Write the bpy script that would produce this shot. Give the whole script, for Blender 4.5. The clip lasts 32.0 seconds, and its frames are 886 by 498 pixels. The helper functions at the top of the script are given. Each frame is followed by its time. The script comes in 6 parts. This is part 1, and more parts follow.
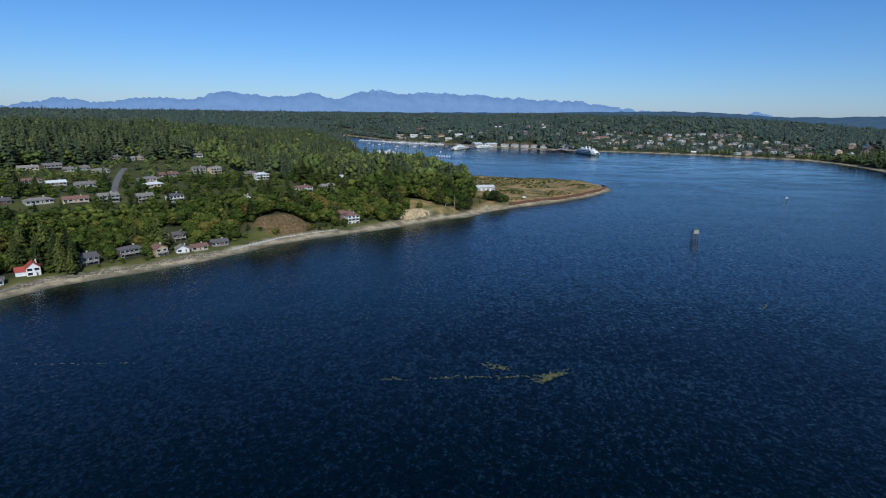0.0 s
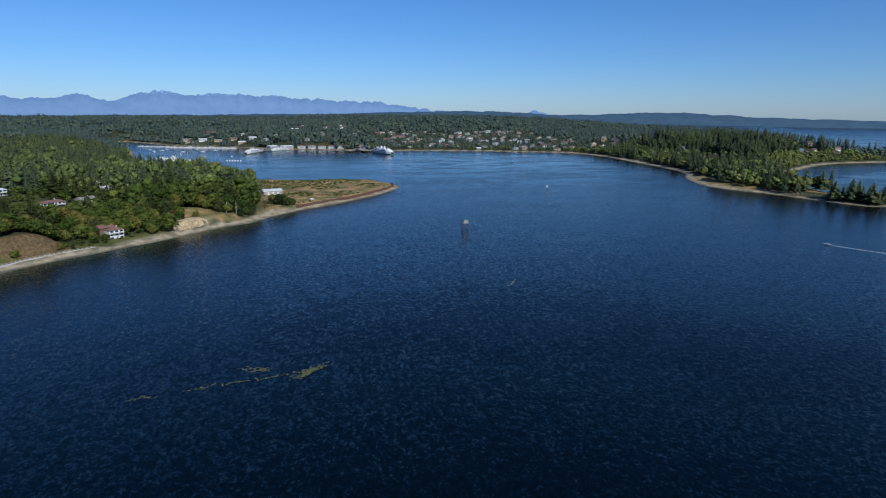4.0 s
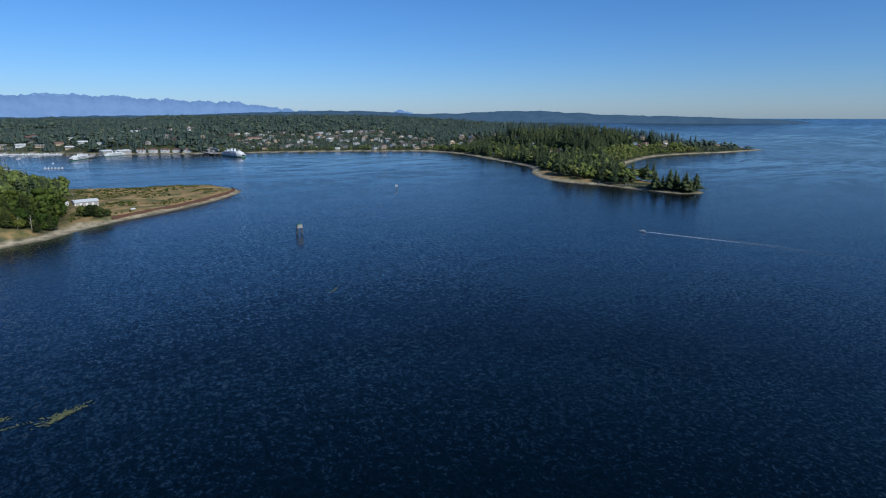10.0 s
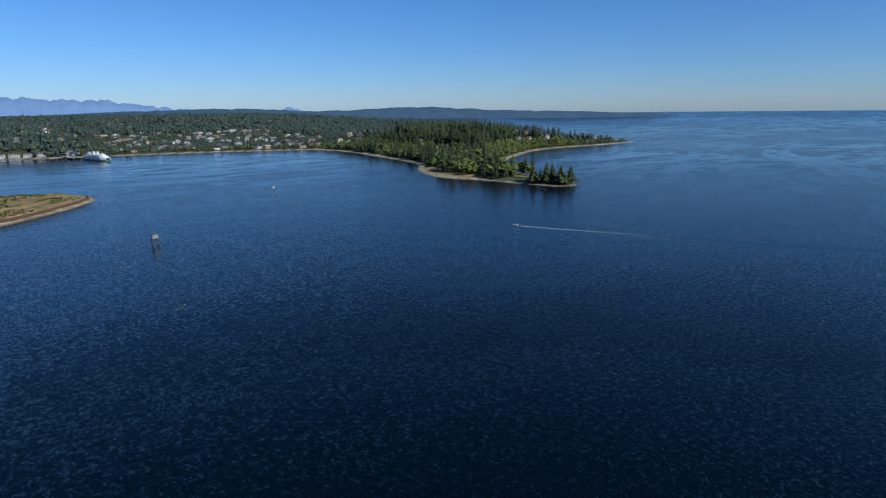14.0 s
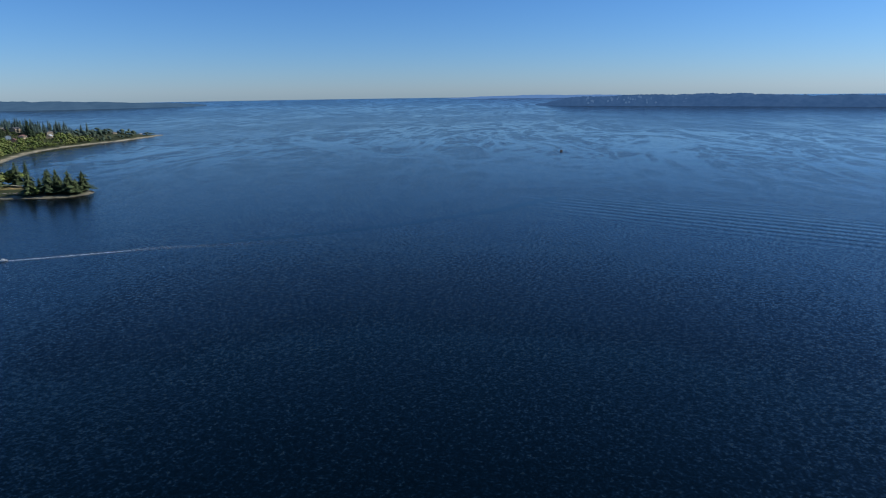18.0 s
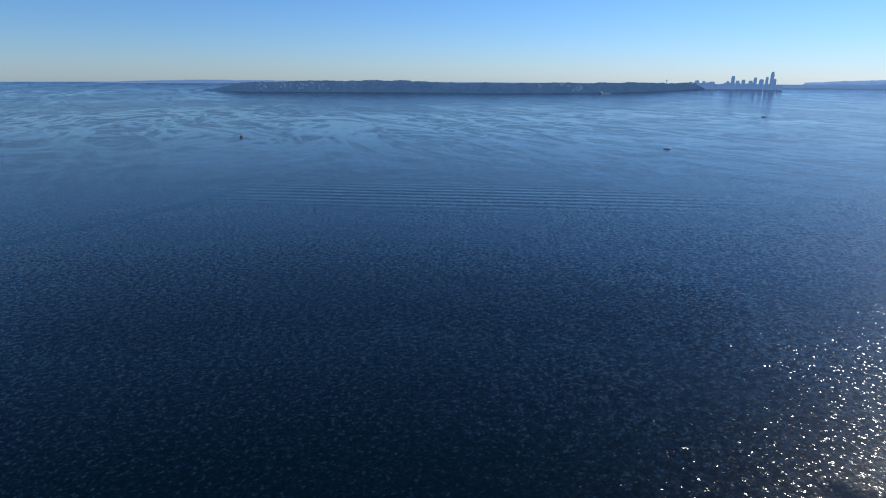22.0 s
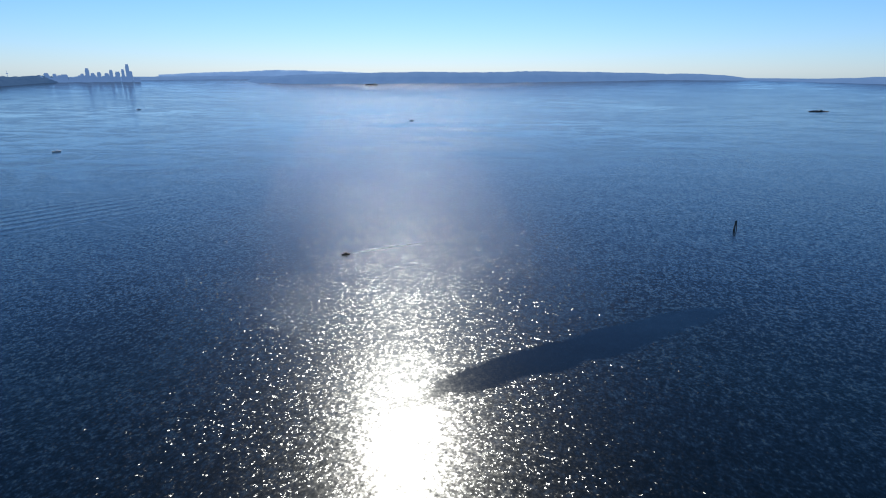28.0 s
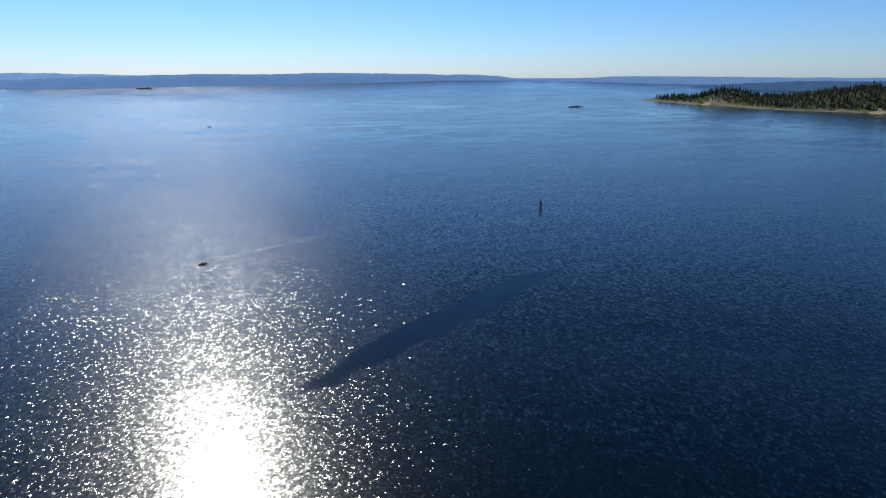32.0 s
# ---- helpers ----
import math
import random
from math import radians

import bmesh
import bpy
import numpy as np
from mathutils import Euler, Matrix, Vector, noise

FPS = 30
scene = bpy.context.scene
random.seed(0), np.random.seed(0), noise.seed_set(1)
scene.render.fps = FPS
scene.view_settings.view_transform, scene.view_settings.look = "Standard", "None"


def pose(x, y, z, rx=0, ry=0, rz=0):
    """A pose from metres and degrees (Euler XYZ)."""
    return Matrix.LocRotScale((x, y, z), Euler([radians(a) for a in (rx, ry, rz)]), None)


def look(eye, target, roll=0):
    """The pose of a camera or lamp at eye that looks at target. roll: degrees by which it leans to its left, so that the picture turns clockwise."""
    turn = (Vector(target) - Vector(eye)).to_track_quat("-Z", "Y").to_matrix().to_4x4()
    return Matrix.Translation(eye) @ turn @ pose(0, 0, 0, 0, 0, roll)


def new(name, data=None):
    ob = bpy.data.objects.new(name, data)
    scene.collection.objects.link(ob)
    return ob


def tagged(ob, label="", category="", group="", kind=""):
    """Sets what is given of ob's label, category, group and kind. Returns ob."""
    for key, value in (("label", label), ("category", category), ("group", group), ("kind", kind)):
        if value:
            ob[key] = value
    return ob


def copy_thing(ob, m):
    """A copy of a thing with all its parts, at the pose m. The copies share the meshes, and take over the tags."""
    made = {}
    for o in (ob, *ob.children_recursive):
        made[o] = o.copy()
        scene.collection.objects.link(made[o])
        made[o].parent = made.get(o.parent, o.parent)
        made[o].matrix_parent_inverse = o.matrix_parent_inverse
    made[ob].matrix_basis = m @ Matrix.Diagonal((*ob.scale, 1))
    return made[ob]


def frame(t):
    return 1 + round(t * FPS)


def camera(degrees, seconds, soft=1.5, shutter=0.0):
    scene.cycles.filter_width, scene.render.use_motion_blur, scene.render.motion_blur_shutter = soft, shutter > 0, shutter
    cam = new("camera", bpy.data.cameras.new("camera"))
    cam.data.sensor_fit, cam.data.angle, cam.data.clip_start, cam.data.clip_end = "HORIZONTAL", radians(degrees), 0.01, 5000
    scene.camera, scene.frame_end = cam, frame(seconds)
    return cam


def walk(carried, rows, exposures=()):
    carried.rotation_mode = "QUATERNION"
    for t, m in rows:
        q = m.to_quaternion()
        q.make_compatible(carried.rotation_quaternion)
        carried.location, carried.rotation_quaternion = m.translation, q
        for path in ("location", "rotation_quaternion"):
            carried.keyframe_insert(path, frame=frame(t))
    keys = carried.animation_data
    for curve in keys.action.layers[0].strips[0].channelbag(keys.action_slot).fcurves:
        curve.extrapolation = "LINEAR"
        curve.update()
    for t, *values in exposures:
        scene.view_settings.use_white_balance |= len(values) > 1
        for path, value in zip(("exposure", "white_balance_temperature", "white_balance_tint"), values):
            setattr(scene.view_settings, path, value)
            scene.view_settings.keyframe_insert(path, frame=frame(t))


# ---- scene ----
cam = camera(74.88, 32.0, soft=1.1)
PATH = [
    (0.0, pose(-0.01, 0.07, 109.99, 76.461, -0.899, 0.206)),
    (0.5, pose(3.41, -2.17, 110.21, 76.470, -0.897, -0.329)),
    (1.0, pose(6.81, -4.43, 110.44, 76.520, -0.832, -3.081)),
    (1.5, pose(10.17, -6.71, 110.70, 76.601, -0.690, -7.275)),
    (2.0, pose(13.49, -8.96, 110.97, 76.635, -0.634, -9.687)),
    (2.5, pose(16.81, -11.09, 111.23, 76.662, -0.559, -12.120)),
    (3.0, pose(20.13, -12.95, 111.46, 76.689, -0.444, -14.544)),
    (3.5, pose(23.46, -14.44, 111.64, 76.701, -0.357, -16.666)),
    (4.0, pose(26.83, -15.52, 111.76, 76.710, -0.296, -18.505)),
    (4.5, pose(30.23, -16.10, 111.81, 76.739, -0.232, -20.126)),
    (6.5, pose(44.26, -14.07, 111.26, 76.729, -0.262, -22.655)),
    (7.0, pose(47.73, -13.85, 111.12, 76.725, -0.279, -22.789)),
    (7.5, pose(51.16, -13.86, 110.99, 76.725, -0.291, -22.881)),
    (8.0, pose(54.55, -14.04, 110.88, 76.716, -0.295, -22.937)),
    (8.5, pose(57.91, -14.36, 110.78, 76.709, -0.263, -23.104)),
    (9.0, pose(61.26, -14.76, 110.69, 76.715, -0.125, -26.514)),
    (9.5, pose(64.64, -15.13, 110.60, 76.711, 0.042, -29.713)),
    (10.0, pose(68.07, -15.42, 110.51, 76.685, 0.156, -30.953)),
    (10.5, pose(71.54, -15.66, 110.42, 76.627, 0.185, -31.885)),
    (11.0, pose(75.02, -15.90, 110.35, 76.600, 0.222, -32.850)),
    (11.5, pose(78.49, -16.22, 110.29, 76.554, 0.288, -33.304)),
    (12.0, pose(81.92, -16.67, 110.29, 76.536, 0.270, -33.621)),
    (12.5, pose(85.30, -17.27, 110.35, 76.471, 0.321, -33.754)),
    (13.0, pose(88.64, -17.97, 110.51, 76.442, 0.307, -33.835)),
    (13.5, pose(92.01, -18.64, 110.80, 76.382, 0.391, -34.955)),
    (14.0, pose(95.55, -19.07, 111.23, 76.266, 0.723, -41.001)),
    (14.5, pose(99.49, -19.07, 111.77, 76.094, 0.950, -46.764)),
    (15.0, pose(103.99, -18.58, 112.32, 75.879, 0.989, -53.638)),
    (15.5, pose(109.06, -17.67, 112.85, 75.727, 0.779, -61.336)),
    (17.5, pose(136.61, -9.72, 114.29, 75.099, 0.750, -80.959)),
    (18.0, pose(143.62, -8.11, 113.76, 74.681, 0.750, -84.091)),
    (18.5, pose(149.75, -7.16, 112.78, 74.098, 0.650, -86.186)),
    (19.0, pose(155.16, -6.69, 111.53, 73.319, 0.580, -87.925)),
    (19.5, pose(160.03, -6.50, 110.17, 73.024, 0.420, -88.649)),
    (20.0, pose(164.48, -6.44, 108.86, 72.896, 0.260, -89.934)),
    (20.5, pose(168.58, -6.41, 107.68, 73.044, 0.060, -96.219)),
    (21.0, pose(172.36, -6.37, 106.66, 73.231, -0.100, -105.004)),
    (21.5, pose(175.84, -6.28, 105.82, 73.344, -0.160, -109.942)),
    (22.0, pose(179.05, -6.11, 105.16, 73.351, -0.241, -114.716)),
    (22.5, pose(182.02, -5.83, 104.69, 73.363, -0.204, -122.276)),
    (23.0, pose(184.78, -5.44, 104.38, 73.379, -0.196, -129.607)),
    (23.5, pose(187.37, -4.94, 104.21, 73.369, -0.130, -136.271)),
    (24.0, pose(189.81, -4.34, 104.16, 73.336, -0.051, -142.176)),
    (24.5, pose(192.16, -3.63, 104.20, 73.301, 0.015, -145.197)),
    (25.0, pose(194.51, -2.75, 104.32, 73.288, 0.062, -147.778)),
    (25.5, pose(196.91, -1.65, 104.49, 73.280, 0.090, -150.632)),
    (26.0, pose(199.37, -0.30, 104.73, 73.345, 0.142, -153.442)),
    (26.5, pose(201.91, 1.30, 105.03, 73.428, 0.136, -159.877)),
    (28.5, pose(213.11, 10.66, 106.79, 72.768, -0.212, -172.452)),
    (29.0, pose(216.46, 13.82, 107.30, 72.684, -0.233, -172.858)),
    (29.5, pose(220.09, 17.32, 107.83, 72.755, -0.343, -172.786)),
    (30.0, pose(223.98, 21.14, 108.37, 72.849, -0.226, -177.313)),
    (30.5, pose(228.16, 25.29, 108.93, 72.892, 0.033, -183.766)),
    (31.0, pose(232.65, 29.76, 109.49, 72.973, 0.097, -187.263)),
    (31.5, pose(237.46, 34.55, 110.05, 72.967, 0.050, -190.058)),
    (32.0, pose(242.56, 39.58, 110.60, 72.943, 0.059, -191.576)),
]
walk(cam, PATH, [(0.0, 0.0, 4400, 10), (13.0, 0.05, 4370, 10), (19.0, 0.14, 4420, 10), (21.0, 0.24, 4550, 10), (24.0, 0.35, 4650, 10), (32.0, 0.29, 4600, 10)])

# ---- world, sun ----
SUN_AZ, SUN_EL = 167.0, 37.0
world = bpy.data.worlds.new("sky")
scene.world = world
world.use_nodes = True
wn = world.node_tree
sky = wn.nodes.new("ShaderNodeTexSky")
sky.sky_type, sky.sun_disc = "NISHITA", False
sky.sun_elevation, sky.sun_rotation = radians(SUN_EL), radians(SUN_AZ)
sky.altitude, sky.air_density, sky.dust_density, sky.ozone_density = 100.0, 1.0, 0.15, 4.0
wn.nodes["Background"].inputs["Strength"].default_value = 0.064
wn.links.new(sky.outputs["Color"], wn.nodes["Background"].inputs["Color"])
sun_data = bpy.data.lights.new("sun", "SUN")
sun_data.energy, sun_data.angle, sun_data.color = 4.9, radians(0.53), (1.0, 0.77, 0.46)
sun = new("sun", sun_data)
sun.matrix_world = look((0, 0, 0), (-math.sin(radians(SUN_AZ)) * math.cos(radians(SUN_EL)), -math.cos(radians(SUN_AZ)) * math.cos(radians(SUN_EL)), -math.sin(radians(SUN_EL))))
sun.location = (200, -400, 900)

# ---- materials ----
def nodes_of(name):
    m = bpy.data.materials.new(name)
    m.use_nodes = True
    nt = m.node_tree
    return m, nt, nt.nodes["Principled BSDF"]


def add(nt, kind, **values):
    n = nt.nodes.new(kind)
    for key, value in values.items():
        n.inputs[key.replace("_", " ")].default_value = value
    return n


def ramp(nt, source, stops):
    r = nt.nodes.new("ShaderNodeValToRGB")
    els = r.color_ramp.elements
    while len(els) < len(stops):
        els.new(0.5)
    for e, (p, c) in zip(els, stops):
        e.position, e.color = p, (*c, 1)
    nt.links.new(source, r.inputs["Fac"])
    return r.outputs["Color"]


def mixed(nt, fac, a, b, mode="MIX"):
    n = nt.nodes.new("ShaderNodeMix")
    n.data_type, n.blend_type = "RGBA", mode
    for slot, v in ((0, fac), (6, a), (7, b)):
        if isinstance(v, (int, float)):
            n.inputs[slot].default_value = v
        elif isinstance(v, tuple):
            n.inputs[slot].default_value = (*v, 1)
        else:
            nt.links.new(v, n.inputs[slot])
    return n.outputs[2]


def noise_of(nt, scale, detail=4.0, rough=0.55, coords=None, distortion=0.0):
    n = add(nt, "ShaderNodeTexNoise", Scale=scale, Detail=detail, Roughness=rough, Distortion=distortion)
    if coords is None:
        coords = nt.nodes.new("ShaderNodeTexCoord").outputs["Object"]
    nt.links.new(coords, n.inputs["Vector"])
    return n.outputs["Fac"]


def bumped(nt, bsdf, height, strength, distance):
    b = add(nt, "ShaderNodeBump", Strength=strength, Distance=distance)
    nt.links.new(height, b.inputs["Height"])
    nt.links.new(b.outputs["Normal"], bsdf.inputs["Normal"])
    return b


def plain(name, dark, light, scale=2.0, rough=0.7, metal=0.0, vary=0.0):
    """A worn surface: two colours by noise, some change from thing to thing."""
    m, nt, bsdf = nodes_of(name)
    col = ramp(nt, noise_of(nt, scale, 6), [(0.3, dark), (0.7, light)])
    if vary:
        info = nt.nodes.new("ShaderNodeObjectInfo")
        hsv = add(nt, "ShaderNodeHueSaturation")
        mr = add(nt, "ShaderNodeMapRange", To_Min=1 - vary, To_Max=1 + vary)
        nt.links.new(info.outputs["Random"], mr.inputs["Value"])
        nt.links.new(mr.outputs["Result"], hsv.inputs["Value"])
        nt.links.new(col, hsv.inputs["Color"])
        col = hsv.outputs["Color"]
    nt.links.new(col, bsdf.inputs["Base Color"])
    bsdf.inputs["Roughness"].default_value, bsdf.inputs["Metallic"].default_value = rough, metal
    bumped(nt, bsdf, noise_of(nt, scale * 6, 3), 0.25, 0.03)
    return m


def foliage(name, stops, attribute, spread=0.32, grain=0.9, depth=0.8):
    """Leaves or needles: hue by tree, lighter and darker clumps within it."""
    m, nt, bsdf = nodes_of(name)
    if attribute:
        a = nt.nodes.new("ShaderNodeAttribute")
        a.attribute_name = "tint"
        src = a.outputs["Fac"]
    else:
        src = nt.nodes.new("ShaderNodeObjectInfo").outputs["Random"]
    col = ramp(nt, src, stops)
    isl = nt.nodes.new("ShaderNodeNewGeometry").outputs["Random Per Island"]
    mr = add(nt, "ShaderNodeMapRange", To_Min=1 - spread, To_Max=1 + spread)
    nt.links.new(isl, mr.inputs["Value"])
    hsv = add(nt, "ShaderNodeHueSaturation")
    nt.links.new(mr.outputs["Result"], hsv.inputs["Value"])
    nt.links.new(col, hsv.inputs["Color"])
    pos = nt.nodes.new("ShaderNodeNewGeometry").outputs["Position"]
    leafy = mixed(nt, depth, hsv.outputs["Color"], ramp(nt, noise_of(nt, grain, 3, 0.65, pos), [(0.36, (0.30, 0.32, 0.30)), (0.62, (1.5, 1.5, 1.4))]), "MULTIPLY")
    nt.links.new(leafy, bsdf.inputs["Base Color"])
    bsdf.inputs["Roughness"].default_value = 0.75
    bsdf.inputs["Specular IOR Level"].default_value = 0.06
    return m


FIR = [(0.0, (0.018, 0.025, 0.008)), (0.5, (0.048, 0.059, 0.015)), (1.0, (0.095, 0.102, 0.024))]
LEAF = [(0.0, (0.030, 0.047, 0.007)), (0.4, (0.058, 0.075, 0.012)), (0.82, (0.100, 0.110, 0.018)), (0.97, (0.118, 0.100, 0.021)), (1.0, (0.120, 0.076, 0.021))]
# haze is put into these colours: farther trees paler, the farthest bluer too
HAZY_FIR = [(0.0, (0.046, 0.066, 0.064)), (1.0, (0.088, 0.110, 0.088))]
HAZY_LEAF = [(0.0, (0.058, 0.078, 0.062)), (0.6, (0.084, 0.104, 0.070)), (1.0, (0.130, 0.134, 0.084))]
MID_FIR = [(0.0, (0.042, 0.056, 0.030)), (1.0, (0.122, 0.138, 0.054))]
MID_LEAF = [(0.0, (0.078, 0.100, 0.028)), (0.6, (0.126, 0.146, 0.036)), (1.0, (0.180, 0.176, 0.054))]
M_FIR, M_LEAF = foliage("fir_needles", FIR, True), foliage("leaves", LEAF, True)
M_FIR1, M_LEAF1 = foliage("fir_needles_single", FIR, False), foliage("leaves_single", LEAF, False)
M_FIRF, M_LEAFF = foliage("hazy_far_fir_needles", HAZY_FIR, True, 0.08, 0.12, 0.5), foliage("hazy_far_leaves", HAZY_LEAF, True, 0.08, 0.12, 0.5)
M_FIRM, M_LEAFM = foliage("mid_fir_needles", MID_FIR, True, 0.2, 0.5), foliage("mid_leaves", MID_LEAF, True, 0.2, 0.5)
M_BARK = plain("bark", (0.06, 0.045, 0.035), (0.14, 0.11, 0.085), 3.0, 0.9)
M_SNAG = plain("bleached_wood", (0.28, 0.25, 0.21), (0.42, 0.39, 0.34), 3.0, 0.85)
M_WHITE = plain("white_paint", (0.56, 0.55, 0.53), (0.72, 0.71, 0.69), 0.8, 0.5, 0, 0.06)
M_GREYW = plain("grey_siding", (0.27, 0.25, 0.22), (0.38, 0.36, 0.32), 0.9, 0.6, 0, 0.2)
M_BROWN = plain("brown_siding", (0.085, 0.060, 0.045), (0.14, 0.10, 0.075), 0.9, 0.7, 0, 0.2)
M_TAN = plain("tan_siding", (0.38, 0.29, 0.18), (0.50, 0.40, 0.26), 0.9, 0.6, 0, 0.15)
M_YELLOW = plain("yellow_siding", (0.55, 0.43, 0.16), (0.66, 0.54, 0.22), 0.9, 0.6)
M_BLUEW = plain("blue_grey_siding", (0.20, 0.25, 0.30), (0.30, 0.36, 0.42), 0.9, 0.6, 0, 0.2)
M_RGREY = plain("grey_shingle", (0.15, 0.135, 0.12), (0.26, 0.235, 0.205), 1.2, 0.85, 0, 0.25)
M_RDARK = plain("dark_shingle", (0.055, 0.05, 0.05), (0.11, 0.10, 0.10), 1.2, 0.85, 0, 0.25)
M_RRED = plain("red_roofing", (0.25, 0.045, 0.03), (0.36, 0.08, 0.05), 1.2, 0.7)
M_RBROWN = plain("brown_shingle", (0.12, 0.065, 0.05), (0.21, 0.12, 0.09), 1.2, 0.85, 0, 0.2)
M_RPALE = plain("pale_roofing", (0.52, 0.52, 0.51), (0.66, 0.66, 0.65), 0.6, 0.6, 0, 0.1)
M_RUST = plain("rusted_steel", (0.060, 0.030, 0.020), (0.14, 0.068, 0.040), 0.7, 0.85)
M_STEEL = plain("weathered_steel", (0.20, 0.21, 0.21), (0.33, 0.34, 0.34), 1.0, 0.5, 0.4)
M_TIMBER = plain("creosoted_timber", (0.045, 0.038, 0.032), (0.10, 0.085, 0.07), 2.0, 0.85)
M_DECK = plain("weathered_decking", (0.24, 0.22, 0.19), (0.36, 0.33, 0.29), 1.5, 0.8)
M_CONC = plain("concrete", (0.36, 0.35, 0.32), (0.50, 0.48, 0.44), 0.7, 0.85)
M_ROCK = plain("beach_rock", (0.10, 0.088, 0.068), (0.21, 0.185, 0.145), 0.6, 0.9, 0, 0.3)
M_BLACK = plain("black_paint_and_shade", (0.015, 0.015, 0.016), (0.035, 0.035, 0.035), 1.0, 0.5)
M_GREEN = plain("green_paint", (0.03, 0.11, 0.07), (0.05, 0.16, 0.10), 1.0, 0.5)
M_ROAD = plain("asphalt_road", (0.10, 0.098, 0.095), (0.17, 0.165, 0.16), 0.4, 0.9)
M_RED = plain("red_paint", (0.35, 0.03, 0.02), (0.45, 0.05, 0.03), 1.0, 0.5)
M_KELP = plain("kelp", (0.07, 0.085, 0.02), (0.17, 0.16, 0.04), 0.8, 0.5)


def glass_mat():
    m, nt, bsdf = nodes_of("window_glass")
    bsdf.inputs["Base Color"].default_value = (0.02, 0.03, 0.035, 1)
    bsdf.inputs["Roughness"].default_value = 0.08
    return m


M_GLASS = glass_mat()


def ground_mat():
    """Forest floor, lawn, dry grass, sand and bare bluff, by the zones of the plan."""
    m, nt, bsdf = nodes_of("ground_cover")
    zone = {}
    for key in ("sand", "lawn", "dry", "wet", "earth"):
        a = nt.nodes.new("ShaderNodeAttribute")
        a.attribute_name = key
        zone[key] = a.outputs["Fac"]
    n1, n2, n3 = noise_of(nt, 0.06, 6, 0.6), noise_of(nt, 0.9, 5, 0.6), noise_of(nt, 0.018, 4)
    floor_c = ramp(nt, n1, [(0.3, (0.030, 0.036, 0.016)), (0.6, (0.062, 0.066, 0.026)), (0.8, (0.10, 0.088, 0.042))])
    lawn_c = ramp(nt, n1, [(0.3, (0.070, 0.082, 0.016)), (0.7, (0.135, 0.132, 0.034))])
    dry_c = ramp(nt, n1, [(0.32, (0.085, 0.10, 0.028)), (0.44, (0.17, 0.145, 0.05)), (0.56, (0.33, 0.225, 0.09)), (0.72, (0.43, 0.30, 0.14))])
    sand_c = ramp(nt, n2, [(0.3, (0.36, 0.30, 0.19)), (0.7, (0.53, 0.45, 0.30))])
    c = mixed(nt, zone["lawn"], floor_c, lawn_c)
    c = mixed(nt, zone["dry"], c, dry_c)
    weed = ramp(nt, noise_of(nt, 0.11, 5, 0.65), [(0.42, (0, 0, 0)), (0.60, (0.75, 0.75, 0.75))])
    sand_c = mixed(nt, weed, sand_c, (0.13, 0.115, 0.065))
    earth_c = ramp(nt, noise_of(nt, 0.45, 6, 0.65), [(0.32, (0.060, 0.050, 0.020)), (0.5, (0.13, 0.090, 0.040)), (0.68, (0.22, 0.155, 0.078))])
    c = mixed(nt, zone["earth"], c, earth_c)
    c = mixed(nt, zone["sand"], c, sand_c)
    c = mixed(nt, zone["wet"], c, ramp(nt, n2, [(0.3, (0.075, 0.070, 0.045)), (0.7, (0.15, 0.135, 0.09))]))
    c = mixed(nt, 0.35, c, ramp(nt, n3, [(0.35, (0.55, 0.55, 0.55)), (0.65, (1, 1, 1))]), "MULTIPLY")
    nt.links.new(c, bsdf.inputs["Base Color"])
    bsdf.inputs["Roughness"].default_value = 0.95
    bsdf.inputs["Specular IOR Level"].default_value = 0.15
    bumped(nt, bsdf, n2, 0.6, 0.5)
    return m


M_GROUND = ground_mat()


FINE_SLOPE, MID_SLOPE, LONG_SLOPE = 0.62, 0.46, 0.10


